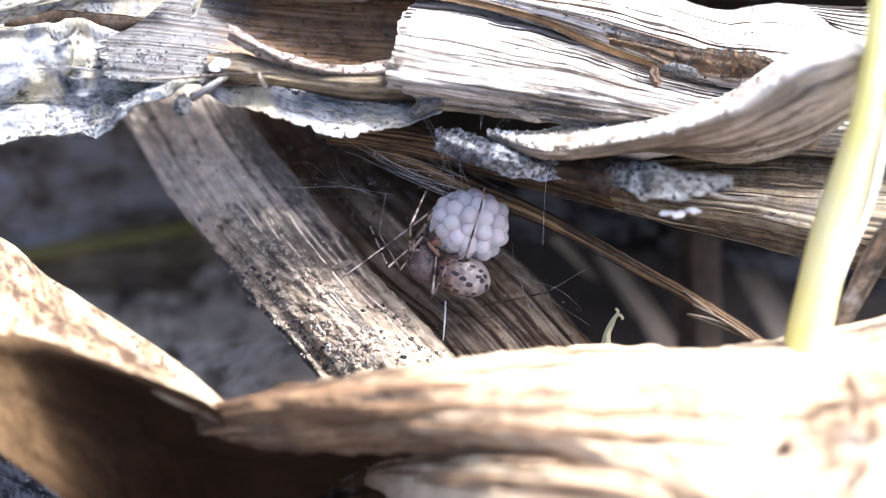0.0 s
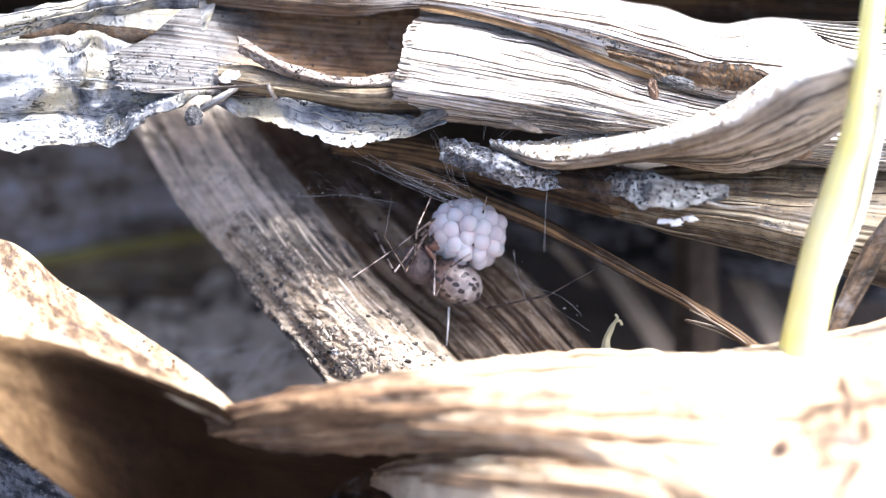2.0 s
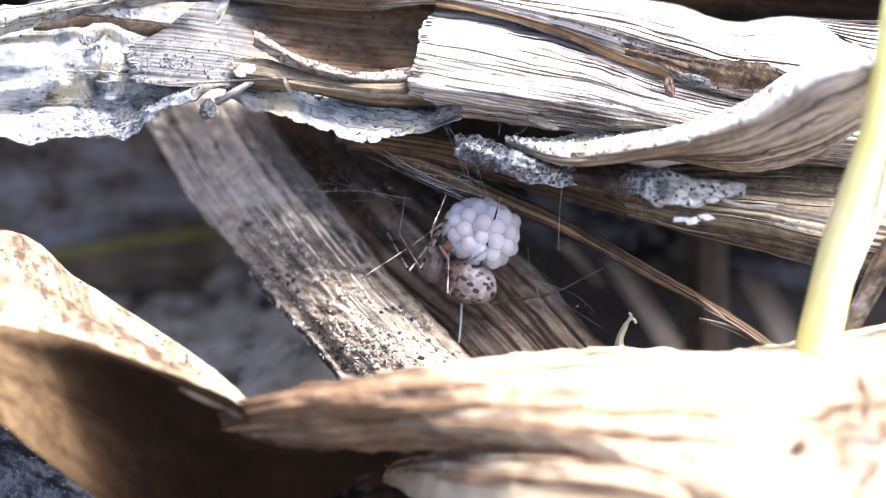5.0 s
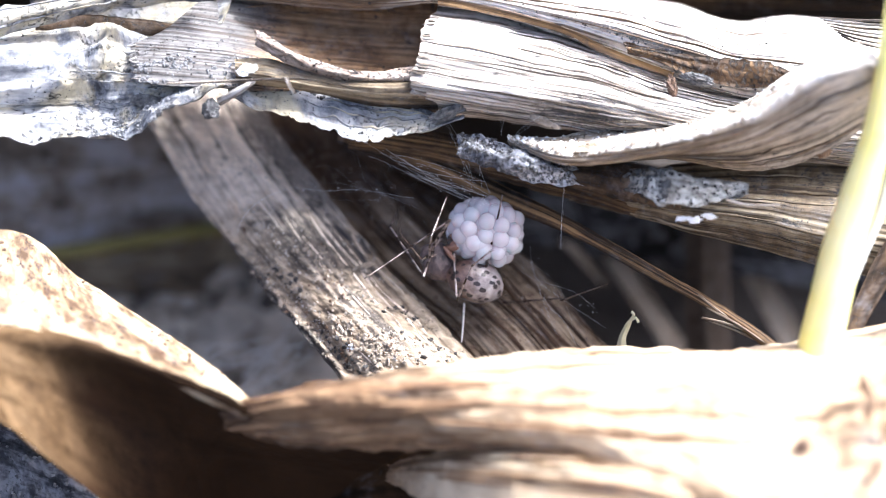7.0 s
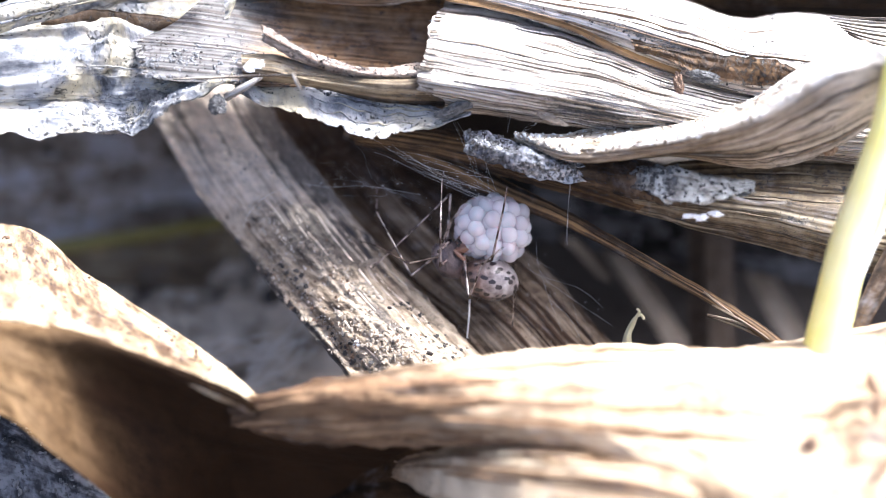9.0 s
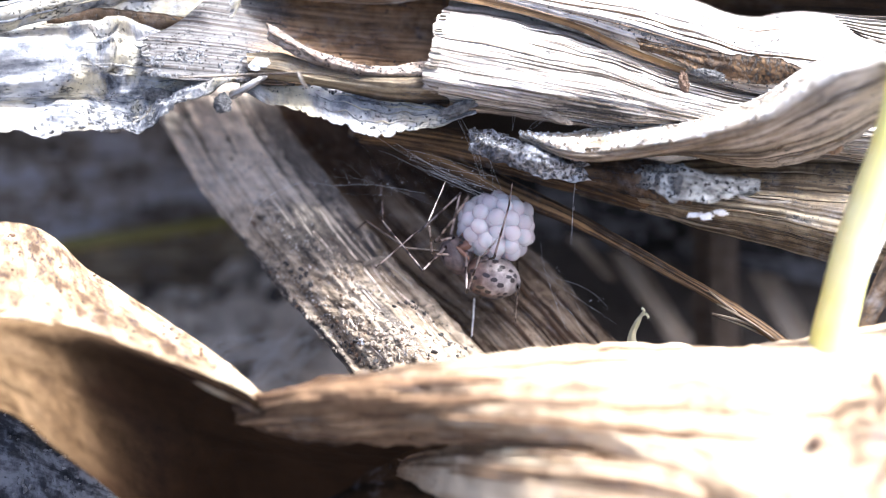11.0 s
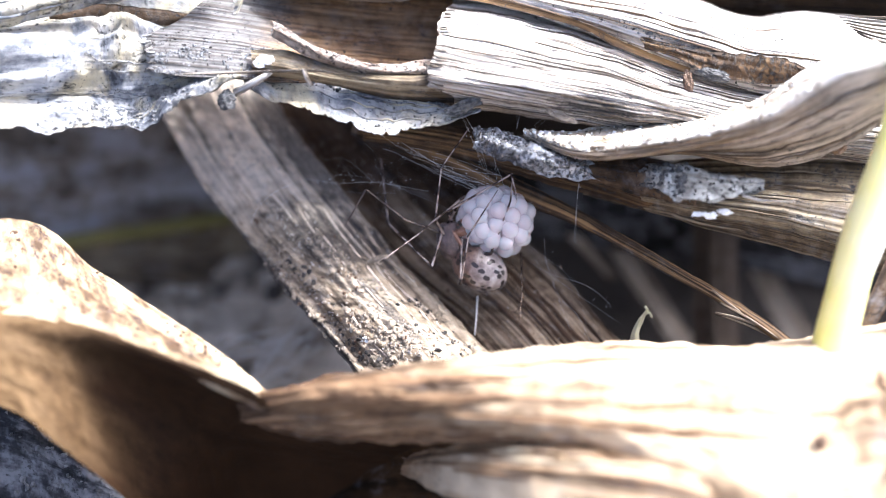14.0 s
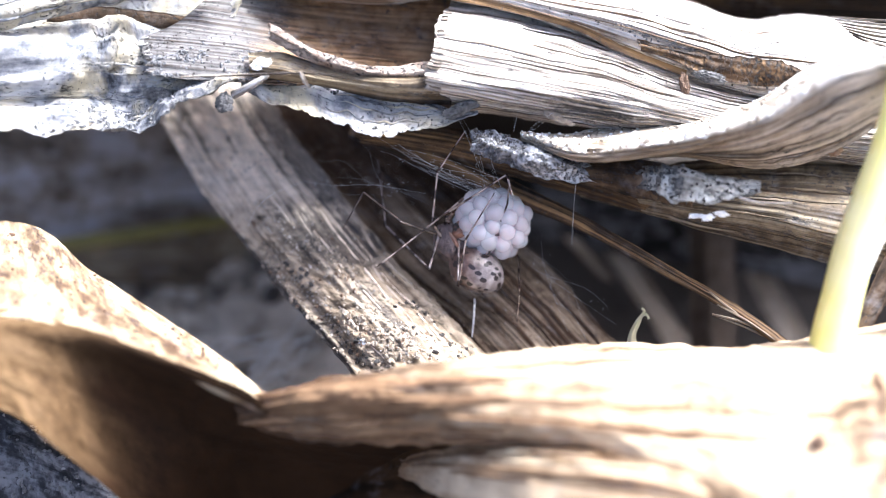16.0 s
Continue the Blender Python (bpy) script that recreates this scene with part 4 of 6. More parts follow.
# dark strip fills the gap in place of its shade
sheet("leaf_strip", BARK, [
    [(-13.63, 7.58, 1.50), (-13.59, 7.44, 1.60), (-13.63, 7.33, 1.50)],
    [(-11.95, 7.99, 1.40), (-11.91, 7.66, 1.50), (-11.95, 7.30, 1.40)],
    [(-10.07, 7.90, 1.30), (-10.04, 7.60, 1.40), (-10.07, 7.28, 1.30)],
    [(-8.36, 7.57, 1.20), (-8.34, 7.43, 1.30), (-8.36, 7.30, 1.20)]],
    "added dark strip standing for the shade in the gap under the bleached leaf", step=.08, ragged=(.1, .2, .1, 0), seed=129)
left_grey = sheet("grey_leaf", ASH, [
    [(-20.12, 7.15, 1.20), (-19.00, 6.06, 3.00), (-19.13, 5.15, 2.80), (-19.25, 4.17, 2.60), (-18.75, 3.52, 3.40), (-18.44, 2.95, 3.90)],
    [(-16.26, 7.23, 1.20), (-15.36, 6.12, 3.00), (-15.46, 5.33, 2.80), (-15.61, 4.46, 2.50), (-15.21, 3.77, 3.30), (-14.96, 3.21, 3.80)],
    [(-13.18, 7.46, 1.20), (-12.49, 6.41, 2.90), (-12.57, 5.53, 2.70), (-12.69, 4.66, 2.40), (-12.32, 3.92, 3.10), (-12.12, 3.35, 3.60)],
    [(-11.64, 7.46, 1.20), (-11.10, 6.41, 2.70), (-11.17, 5.57, 2.50), (-11.15, 4.67, 2.30), (-10.85, 3.94, 2.90), (-10.58, 3.48, 3.40)],
    [(-10.48, 7.38, 1.20), (-10.03, 6.32, 2.60), (-10.00, 5.49, 2.40), (-10.00, 4.66, 2.40), (-9.90, 3.99, 3.00), (-9.84, 3.54, 3.40)],
    [(-9.27, 7.11, 1.40), (-9.00, 6.18, 2.20), (-8.92, 5.42, 2.30), (-8.95, 4.92, 2.50), (-8.95, 4.44, 3.00), (-8.90, 4.07, 3.30)],
    [(-8.07, 6.68, 1.60), (-7.85, 6.11, 2.10), (-7.80, 5.70, 2.30), (-7.82, 5.33, 2.60), (-7.86, 4.97, 3.00), (-7.85, 4.63, 3.20)],
    [(-6.95, 5.88, 2.00), (-6.91, 5.72, 2.30), (-6.88, 5.57, 2.50), (-6.86, 5.42, 2.70), (-6.83, 5.24, 3.00), (-6.84, 5.08, 3.10)]],
    "crumpled ash-grey leaf with black specks and a ragged edge", thick=.1, step=.06, ragged=(0, .1, .1, .4), teeth=1.5, wave=.34, ridge=.06, ridges=1.5, crumple=0.3, gritty=.03, seed=131, group="grey leaves")
mid_grey = sheet("grey_leaf", ASH, [
    [(-7.06, 5.49, 2.30), (-6.96, 5.20, 2.50), (-6.81, 4.78, 2.80)],
    [(-5.86, 5.47, 2.20), (-5.72, 4.98, 2.50), (-5.57, 4.31, 3.00)],
    [(-4.20, 5.45, 2.10), (-4.13, 4.66, 2.60), (-4.04, 3.80, 3.30)],
    [(-2.51, 5.11, 2.10), (-2.46, 4.21, 2.70), (-2.49, 3.24, 3.50)],
    [(-0.92, 4.73, 2.20), (-0.90, 4.17, 2.70), (-0.98, 3.67, 3.20)],
    [(0.82, 4.36, 2.40), (0.81, 4.24, 2.60), (0.81, 4.14, 2.70)]],
    "small ash-grey leaf flap ending in a point", thick=.09, step=.05, ragged=(.1, .1, .1, .4), teeth=1.5, wave=.2, ridge=.05, ridges=1.5, crumple=0.22, gritty=.03, seed=137, group="grey leaves")
SHARD_NET = [
    [(2.21, 3.75, 2.40), (2.19, 3.66, 2.70), (2.18, 3.59, 2.80), (2.19, 3.55, 2.70), (2.21, 3.54, 2.40)],
    [(3.78, 3.72, 2.00), (3.74, 3.22, 3.40), (3.66, 2.93, 3.70), (3.66, 2.82, 3.40), (3.71, 2.86, 2.60)],
    [(5.60, 3.92, 1.80), (5.34, 3.24, 3.80), (5.26, 2.92, 4.20), (5.30, 2.73, 3.80), (5.46, 2.77, 2.60)],
    [(7.63, 4.12, 2.00), (7.22, 3.42, 4.40), (7.13, 3.13, 4.80), (7.26, 2.97, 4.10), (7.58, 2.93, 2.60)],
    [(9.51, 4.55, 2.60), (9.15, 4.00, 5.00), (9.13, 3.69, 5.50), (9.45, 3.11, 4.40), (9.88, 2.53, 2.60)],
    [(11.42, 5.73, 3.40), (10.95, 5.11, 5.80), (10.87, 4.74, 6.40), (11.25, 3.82, 5.20), (11.68, 2.78, 3.20)],
    [(12.96, 6.39, 4.00), (12.54, 5.76, 6.00), (12.46, 5.28, 6.60), (12.89, 4.60, 5.60), (13.40, 3.78, 3.80)]]
ribs("vein", ASH, left_grey, 7, 31, (.2, 1), (.1, .9), (.02, .04), "faint vein", -.01)
ribs("vein", ASH, mid_grey, 4, 32, (.05, .9), (.2, .8), (.025, .045), "faint vein", .02)
ribs("vein", ASH, top_grey, 4, 33, (.1, 1), (.2, .8), (.025, .05), "faint vein", .02)
shard = sheet("curled_shard", SHARD, SHARD_NET,
    "curled pale straw shard twisting out over the bundle", "straw", thick=.28, step=.07, ragged=(.05, .35, .1, .25), ridge=.07, ridges=3.5, wave=.12, seed=139)
ribs("rib", SHARD, shard, 9, 34, (.35, 1), (.45, .95), (.03, .06), "raised brown fibre", .02)
# rim crust carried on to the outer end, whitening it like full sun
rim = sheet("rim", CREAM, [[tuple(np.array(p) + (0, .04, .12)) for p in row[:3]] for row in SHARD_NET], "pale crusty rim", thick=.2, step=.05, ragged=(.05, .2, .06, .3), crumple=.08, ridge=.1, ridges=3, wave=.12, seed=141, parent=shard.ob)
crumbs("crust", BARK_CRUMB, rim, 260, 22, (.0, .8), (.1, .98), (.02, .09), "tan granular crust", lift=.03, parent=shard.ob, clump=.45)
crumbs("crust", PEBBLE, rim, 360, 21, (.0, .97), (.0, .95), (.02, .09), "white granular crust", lift=.02, parent=shard.ob)
lichen = sheet("lichen_flake", LICHEN, [
    [(0.57, 3.67, 2.60), (0.51, 3.32, 3.00), (0.62, 2.98, 2.80)],
    [(1.21, 3.88, 2.70), (1.18, 3.20, 3.50), (1.24, 2.50, 3.00)],
    [(2.49, 3.65, 2.80), (2.42, 2.92, 3.70), (2.48, 2.22, 3.00)],
    [(3.69, 3.22, 2.70), (3.72, 2.70, 3.20), (3.68, 2.14, 2.80)],
    [(4.75, 2.80, 2.40), (4.72, 2.52, 2.60), (4.75, 2.16, 2.40)]],
    "blue-grey lichen crust under the straw", "lichen", thick=.5, step=.045, ragged=(.15, .6, .16, .3), wave=.42, ridge=.14, ridges=2.5, gritty=.18, seed=149)
sheet("bark_strip", BARK, [
    [(3.29, 2.82, 2.20), (3.26, 2.57, 2.50), (3.29, 2.30, 2.20)],
    [(5.12, 2.84, 2.40), (5.04, 2.32, 2.90), (5.07, 1.82, 2.70)],
    [(6.73, 2.66, 2.70), (6.60, 2.04, 3.30), (6.62, 1.32, 3.20)],
    [(7.90, 2.13, 2.80), (7.79, 1.65, 3.20), (7.82, 1.18, 3.10)]],
    "dark brown mottled bark strip beside the lichen", "bark", thick=.3, step=.05, ragged=(.2, .5, .1, .25), wave=.2, ridge=.1, ridges=2, seed=152)
flake = sheet("bark_flake", FLAKE, [
    [(4.10, 2.45, 2.45), (4.08, 2.30, 2.70), (4.08, 2.10, 2.65)],
    [(5.12, 2.28, 2.40), (5.09, 2.19, 2.60), (5.09, 2.08, 2.60)],
    [(6.36, 2.48, 2.70), (6.27, 2.14, 3.30), (6.21, 1.63, 3.40)],
    [(7.39, 2.53, 3.00), (7.18, 1.87, 4.00), (7.10, 1.17, 4.20)],
    [(8.70, 2.20, 3.50), (8.50, 1.79, 4.30), (8.38, 1.33, 4.50)],
    [(9.71, 1.97, 3.80), (9.58, 1.84, 4.20), (9.58, 1.71, 4.20)]],
    "speckled grey bark flake with a broken end", "bark", thick=.3, step=.045, ragged=(.4, .35, .25, .35), teeth=.8, wave=.25, ridge=.1, ridges=3, gritty=.05, seed=151)
crumbs("crust", GRAIN, lichen, 60, 71, (.02, .95), (.45, .97), (.012, .05), "pale granular crust", lift=.1, parent=lichen.ob)
crumbs("crust", LICHEN_CRUMB, lichen, 260, 79, (.02, .95), (.03, .97), (.02, .07), "grey granular crust", lift=.1, parent=lichen.ob)
crumbs("crust", CRUST, lichen, 170, 70, (.02, .95), (.0, .9), (.03, .09), "lumpy grey crust", lift=.02, parent=lichen.ob, clump=.45)
crumbs("crust", SOOT, lichen, 200, 72, (.02, .95), (.03, .8), (.02, .07), "black granular crust", lift=.16, parent=lichen.ob, clump=.5)
crumbs("crust", CRUST, flake, 150, 78, (.0, .6), (.0, .97), (.03, .12), "dark grey crust", lift=.02, parent=flake.ob, clump=.45)
crumbs("crust", SOOT, flake, 110, 73, (.02, .98), (.03, .97), (.02, .08), "black spots", lift=.1, parent=flake.ob)
crumbs("dirt", CRUST, left_grey, 300, 74, (.25, 1), (.1, 1), (.01, .04), "black dirt specks", lift=.08, parent=left_grey.ob, clump=.52)
crumbs("dirt", CRUST, mid_grey, 120, 75, (.02, .98), (.05, 1), (.01, .04), "black dirt specks", lift=.06, parent=mid_grey.ob, clump=.5)
crumbs("dirt", SOOT, trough, 130, 76, (.02, .8), (.25, 1), (.015, .07), "black dirt specks", lift=.06, parent=trough.ob, clump=.56)
crumbs("dirt", SOOT, upper, 160, 77, (.2, .95), (.3, .95), (.012, .06), "black dirt specks", lift=.08, parent=upper.ob, clump=.57)
crumbs("dirt", LICHEN_CRUMB, left_grey, 260, 81, (.3, 1), (.72, .98), (.02, .1), "dirt crumbs along the edge", lift=.04, parent=left_grey.ob, clump=.55)
crumbs("dirt", LICHEN_CRUMB, mid_grey, 200, 82, (.02, .98), (.0, .35), (.02, .1), "dirt crumbs along the edge", lift=.04, parent=mid_grey.ob, clump=.5)
crumbs("dirt", SOOT, lip, 160, 83, (.02, .98), (.0, .95), (.015, .06), "dirt crumbs", lift=.04, parent=trough.ob, clump=.5)
crumbs("dirt", LICHEN_CRUMB, trough, 220, 84, (.0, .55), (.6, 1), (.02, .1), "dirt crumbs", lift=.03, parent=trough.ob, clump=.52)
lower = sheet("straw_sheath", STRAW_DARK, [
    [(4.46, 2.29, 0.40), (4.42, 2.11, 0.70), (4.41, 1.93, 0.80), (4.44, 1.75, 0.60)],
    [(6.28, 2.60, 0.20), (6.15, 2.08, 0.90), (6.09, 1.64, 1.20), (6.16, 1.23, 0.80)],
    [(8.26, 3.10, 0.20), (7.97, 2.13, 1.40), (7.84, 1.30, 1.90), (8.02, 0.73, 1.20)],
    [(11.11, 3.36, 0.60), (10.71, 2.00, 1.80), (10.50, 0.87, 2.40), (10.84, -0.02, 1.40)],
    [(13.58, 3.43, 0.80), (13.08, 1.80, 2.00), (12.79, 0.35, 2.70), (13.21, -0.74, 1.70)],
    [(18.15, 3.41, 1.00), (17.37, 1.41, 2.40), (16.98, -0.38, 3.10), (17.54, -1.95, 2.10)]],
    "weathered ribbed straw under the speckled flake", "straw", thick=.3, step=.08, ragged=(.3, 0, .1, .1), ridge=.09, ridges=2.6, wave=.15, seed=157)
ribs("rib", STRAW_DARK, lower, 12, 35, (.1, 1), (.1, .9), (.03, .055), "raised fibre", .02)
under = sheet("brown_strip", BROWN, [
    [(-3.28, 4.52, 0.00), (-3.24, 3.97, 0.40), (-3.26, 3.56, 0.20)],
    [(-0.08, 4.19, 0.20), (-0.08, 3.51, 0.60), (-0.08, 2.98, 0.40)],
    [(3.28, 3.42, 0.40), (3.22, 2.73, 1.00), (3.26, 2.02, 0.60)],
    [(7.14, 2.36, 0.80), (7.01, 1.55, 1.40), (7.07, 0.95, 1.10)],
    [(10.39, 1.38, 1.00), (10.23, 0.78, 1.50), (10.33, 0.02, 1.20)]],
    "dark brown fibrous strip at the bottom of the bundle", "strip", thick=.25, step=.08, ragged=(.2, .4, .1, .3), ridge=.08, ridges=4, seed=163)
ribs("rib", BROWN, under, 6, 36, (.05, 1), (.15, .85), (.03, .05), "raised dark fibre", .02)
blade = sheet("dry_grass", BROWN, [
    [(-3.74, 4.60, -0.60), (-3.62, 4.23, -0.40), (-3.74, 3.84, -0.60)],
    [(-0.88, 3.68, -0.20), (-0.87, 3.24, 0.20), (-0.98, 2.82, 0.00)],
    [(1.90, 2.43, 0.40), (1.83, 1.97, 0.80), (1.73, 1.55, 0.60)],
    [(4.36, 1.14, 1.20), (4.24, 0.82, 1.50), (4.15, 0.56, 1.30)],
    [(6.92, -0.40, 1.80), (6.77, -0.62, 2.00), (6.67, -0.81, 1.90)],
    [(9.39, -1.93, 2.40), (9.26, -2.08, 2.60), (9.17, -2.24, 2.50)],
    [(11.50, -3.51, 3.20), (11.28, -3.66, 3.40), (11.17, -3.84, 3.30)]],
    "narrow dry grass blade crossing the hollow, split at its end", "grass", thick=.16, step=.06, ragged=(0, .3, .05, .08), ridge=.07, ridges=5, wave=.05, seed=167)
many_tubes("splinters", SHARD, [
    ([(8.46, -1.50, 2.40), (9.33, -2.19, 2.60), (10.37, -2.84, 2.80)], 1.6),
    ([(8.55, -2.24, 2.50), (9.30, -2.41, 2.70), (10.28, -2.77, 2.80)], 1.7),
    ([(8.62, -2.29, 2.50), (9.48, -2.59, 2.70), (10.41, -3.02, 2.80)], 1.3),
    ([(8.71, -1.92, 2.50), (9.64, -2.44, 2.80), (10.81, -3.28, 3.10)], 1.5)], .03, "split pale fibres of the blade", parent=blade.ob, sides=5)

# ---- near leaves along the bottom ----
FOLD_NET = [
    [(-19.25, 0.39, 2.60), (-18.50, -1.05, 3.80), (-17.26, -2.30, 5.80), (-17.08, -3.00, 6.10), (-16.90, -3.50, 6.10), (-16.60, -4.00, 6.20)],
    [(-15.56, 0.66, 2.60), (-14.91, -0.87, 3.90), (-13.80, -2.14, 6.10), (-13.50, -3.00, 6.60), (-13.10, -3.80, 6.80), (-12.70, -4.60, 7.00)],
    [(-13.44, 0.57, 2.60), (-12.75, -1.04, 4.00), (-11.76, -2.34, 6.30), (-11.67, -3.40, 6.50), (-11.50, -4.50, 6.60), (-11.35, -5.70, 6.70)],
    [(-11.61, -0.79, 2.80), (-11.09, -1.82, 4.20), (-10.26, -2.60, 6.40), (-10.50, -4.04, 5.60), (-10.30, -5.70, 5.40), (-10.10, -7.60, 5.00)],
    [(-8.58, -2.53, 3.80), (-8.23, -3.08, 5.00), (-7.77, -3.55, 6.60), (-8.55, -5.14, 4.20), (-8.80, -7.20, 3.40), (-9.00, -9.60, 2.80)],
    [(-6.60, -3.76, 4.70), (-6.42, -3.99, 5.50), (-6.20, -4.19, 6.60), (-6.76, -5.87, 3.60), (-7.36, -8.27, -0.40), (-7.88, -12.80, -4.90)],
    [(-5.30, -4.51, 5.20), (-5.25, -4.63, 5.50), (-5.15, -4.74, 6.00), (-4.31, -6.53, 2.60), (-3.83, -8.93, -1.40), (-3.80, -12.97, -5.40)],
    [(-2.81, -4.78, 4.80), (-2.63, -4.93, 4.90), (-2.45, -5.09, 5.00), (-1.01, -6.73, 2.10), (-0.08, -9.06, -1.90), (0.37, -12.97, -5.40)]]
near_left = sheet("near_leaf", TAN_SPOT, [row[:3] for row in FOLD_NET],
    "folded tan leaf, sunlit inside with dark specks, shaded outside", thick=.35, step=.1, ragged=(0, 0, .12, .1), ridge=.05, ridges=1.4, wave=.2, seed=173, group="near leaves")
# outer face coloured darker than the inner one, as it turns from the sun
sheet("outer_face", SHADED_TAN, [[tuple(np.array(row[1]) * .22 + np.array(row[2]) * .78 + (0, .03, .06)), tuple(np.array(row[2]) + (0, -.05, .12))] + row[3:] for row in FOLD_NET], "", thick=.16, step=.1, teeth=.5, ragged=(0, 0, .45, .1), ridge=.06, ridges=1.2, wave=.1, seed=174, parent=near_left.ob)
crumbs("leaf_specks", SOOT, near_left, 34, 61, (.22, .62), (.12, .8), (.02, .08), "scattered black dirt specks on the folded leaf", "dirt", clump=.58, lift=.06)
crumbs("leaf_specks", NUT, near_left, 70, 62, (.2, .72), (.08, .9), (.02, .1), "scattered brown dirt specks on the folded leaf", "dirt", clump=.54, lift=.1)
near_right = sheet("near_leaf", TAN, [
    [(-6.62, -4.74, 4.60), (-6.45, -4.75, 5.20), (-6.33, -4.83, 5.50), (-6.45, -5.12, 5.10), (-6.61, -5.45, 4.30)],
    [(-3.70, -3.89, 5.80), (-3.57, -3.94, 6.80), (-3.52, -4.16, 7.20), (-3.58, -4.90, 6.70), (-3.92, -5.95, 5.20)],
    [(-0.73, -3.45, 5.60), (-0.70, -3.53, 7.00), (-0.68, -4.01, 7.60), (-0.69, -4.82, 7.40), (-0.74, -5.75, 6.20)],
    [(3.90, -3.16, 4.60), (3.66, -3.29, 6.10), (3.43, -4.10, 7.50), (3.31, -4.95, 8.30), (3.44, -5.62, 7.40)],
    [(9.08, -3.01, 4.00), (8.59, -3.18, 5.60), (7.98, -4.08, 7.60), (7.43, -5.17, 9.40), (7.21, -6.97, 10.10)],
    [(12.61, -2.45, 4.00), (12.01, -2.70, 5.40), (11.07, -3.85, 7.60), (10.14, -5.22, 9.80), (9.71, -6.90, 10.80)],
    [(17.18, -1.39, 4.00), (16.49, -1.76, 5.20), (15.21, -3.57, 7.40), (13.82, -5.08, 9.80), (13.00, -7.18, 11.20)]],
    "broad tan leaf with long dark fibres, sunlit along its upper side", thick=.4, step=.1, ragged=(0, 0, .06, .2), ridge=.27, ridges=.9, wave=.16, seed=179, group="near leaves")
ribs("fibre", TAN_DARK, near_right, 10, 15, (.0, .7), (.3, .97), (.03, .09), "dark brown fibre", .03)
ribs("fibre", TAN_DARK, near_right, 16, 19, (.0, .42), (.35, .97), (.06, .14), "dark brown fibre", .02)
# broad fibres, more of them here to deepen the left end's shade
ribs("fibre", TAN_DARK, near_right, 14, 23, (.0, .32), (.38, .93), (.09, .17), "broad dark brown fibre", -.02)
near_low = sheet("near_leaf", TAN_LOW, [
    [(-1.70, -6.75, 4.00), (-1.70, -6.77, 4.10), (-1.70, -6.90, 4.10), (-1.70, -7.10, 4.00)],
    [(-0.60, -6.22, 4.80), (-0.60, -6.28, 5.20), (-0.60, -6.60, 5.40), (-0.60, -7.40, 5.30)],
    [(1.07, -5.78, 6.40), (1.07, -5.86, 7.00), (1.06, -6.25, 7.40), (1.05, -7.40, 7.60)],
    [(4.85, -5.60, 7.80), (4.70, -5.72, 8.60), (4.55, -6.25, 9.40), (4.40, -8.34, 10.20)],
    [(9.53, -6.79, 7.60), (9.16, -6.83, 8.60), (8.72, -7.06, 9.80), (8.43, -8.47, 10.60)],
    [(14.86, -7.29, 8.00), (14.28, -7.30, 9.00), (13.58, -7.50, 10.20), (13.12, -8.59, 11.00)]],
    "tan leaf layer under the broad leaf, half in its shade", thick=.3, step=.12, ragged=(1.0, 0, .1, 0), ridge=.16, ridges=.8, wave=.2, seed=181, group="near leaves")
ribs("fibre", TAN_DARK, near_low, 8, 16, (.1, .95), (.2, .8), (.04, .1), "dark brown fibre", .03)
ribs("fibre", TAN_SPOT, near_low, 7, 18, (.25, 1), (.25, .55), (.05, .12), "pale fibre", .05)
# near-black sheet added where only deep shade lies under the tan leaves
sheet("rotten_leaf", SHADE_BROWN, [
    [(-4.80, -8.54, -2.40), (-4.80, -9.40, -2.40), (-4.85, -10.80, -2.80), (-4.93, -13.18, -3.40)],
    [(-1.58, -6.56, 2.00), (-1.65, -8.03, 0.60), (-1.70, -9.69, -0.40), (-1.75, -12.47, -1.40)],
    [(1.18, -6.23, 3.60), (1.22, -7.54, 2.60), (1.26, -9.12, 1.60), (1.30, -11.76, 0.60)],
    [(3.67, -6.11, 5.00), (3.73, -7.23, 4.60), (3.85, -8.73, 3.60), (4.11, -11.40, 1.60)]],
    "added near-black sheet standing for the shade under the tan leaves", step=.2, ragged=(.8, .3, .3, .3), wave=.35, seed=183)
near_dark = sheet("mouldy_leaf", MOULDY, [
    [(-18.50, -3.90, 1.20), (-18.20, -6.50, 1.90), (-18.00, -10.50, 2.20)],
    [(-14.80, -4.90, 1.40), (-14.50, -7.00, 2.30), (-14.20, -10.50, 2.40)],
    [(-12.00, -6.60, 1.50), (-11.90, -8.00, 2.20), (-11.90, -10.80, 2.40)],
    [(-9.60, -8.00, 1.40), (-9.60, -9.00, 2.00), (-9.60, -11.20, 2.20)]],
    "dark blue-grey mouldy leaf beneath the folded leaf", step=.09, ridge=.22, ridges=1.6, wave=.3, crumple=.12, gritty=.06, seed=191)
crumbs("mould", LICHEN_CRUMB, near_dark, 160, 193, (.2, .95), (.1, .9), (.03, .14), "grey crumbs", lift=.08, parent=near_dark.ob, clump=.5)

# ---- pale stems ----
stem = tube("plant_stem", STEM, [(10.66, -5.39, 5.20), (11.25, -2.83, 5.40), (11.72, -0.32, 5.70), (12.17, 1.73, 6.10), (12.55, 3.49, 6.40), (12.78, 5.48, 6.60), (13.01, 7.99, 6.80), (13.07, 10.14, 7.00)],
    [.6, .6, .58, .5, .4, .33, .3, .28], "smooth pale yellow young stem rising past the leaves", "stem", sides=20, steps=10, seed=5, rough=.04)
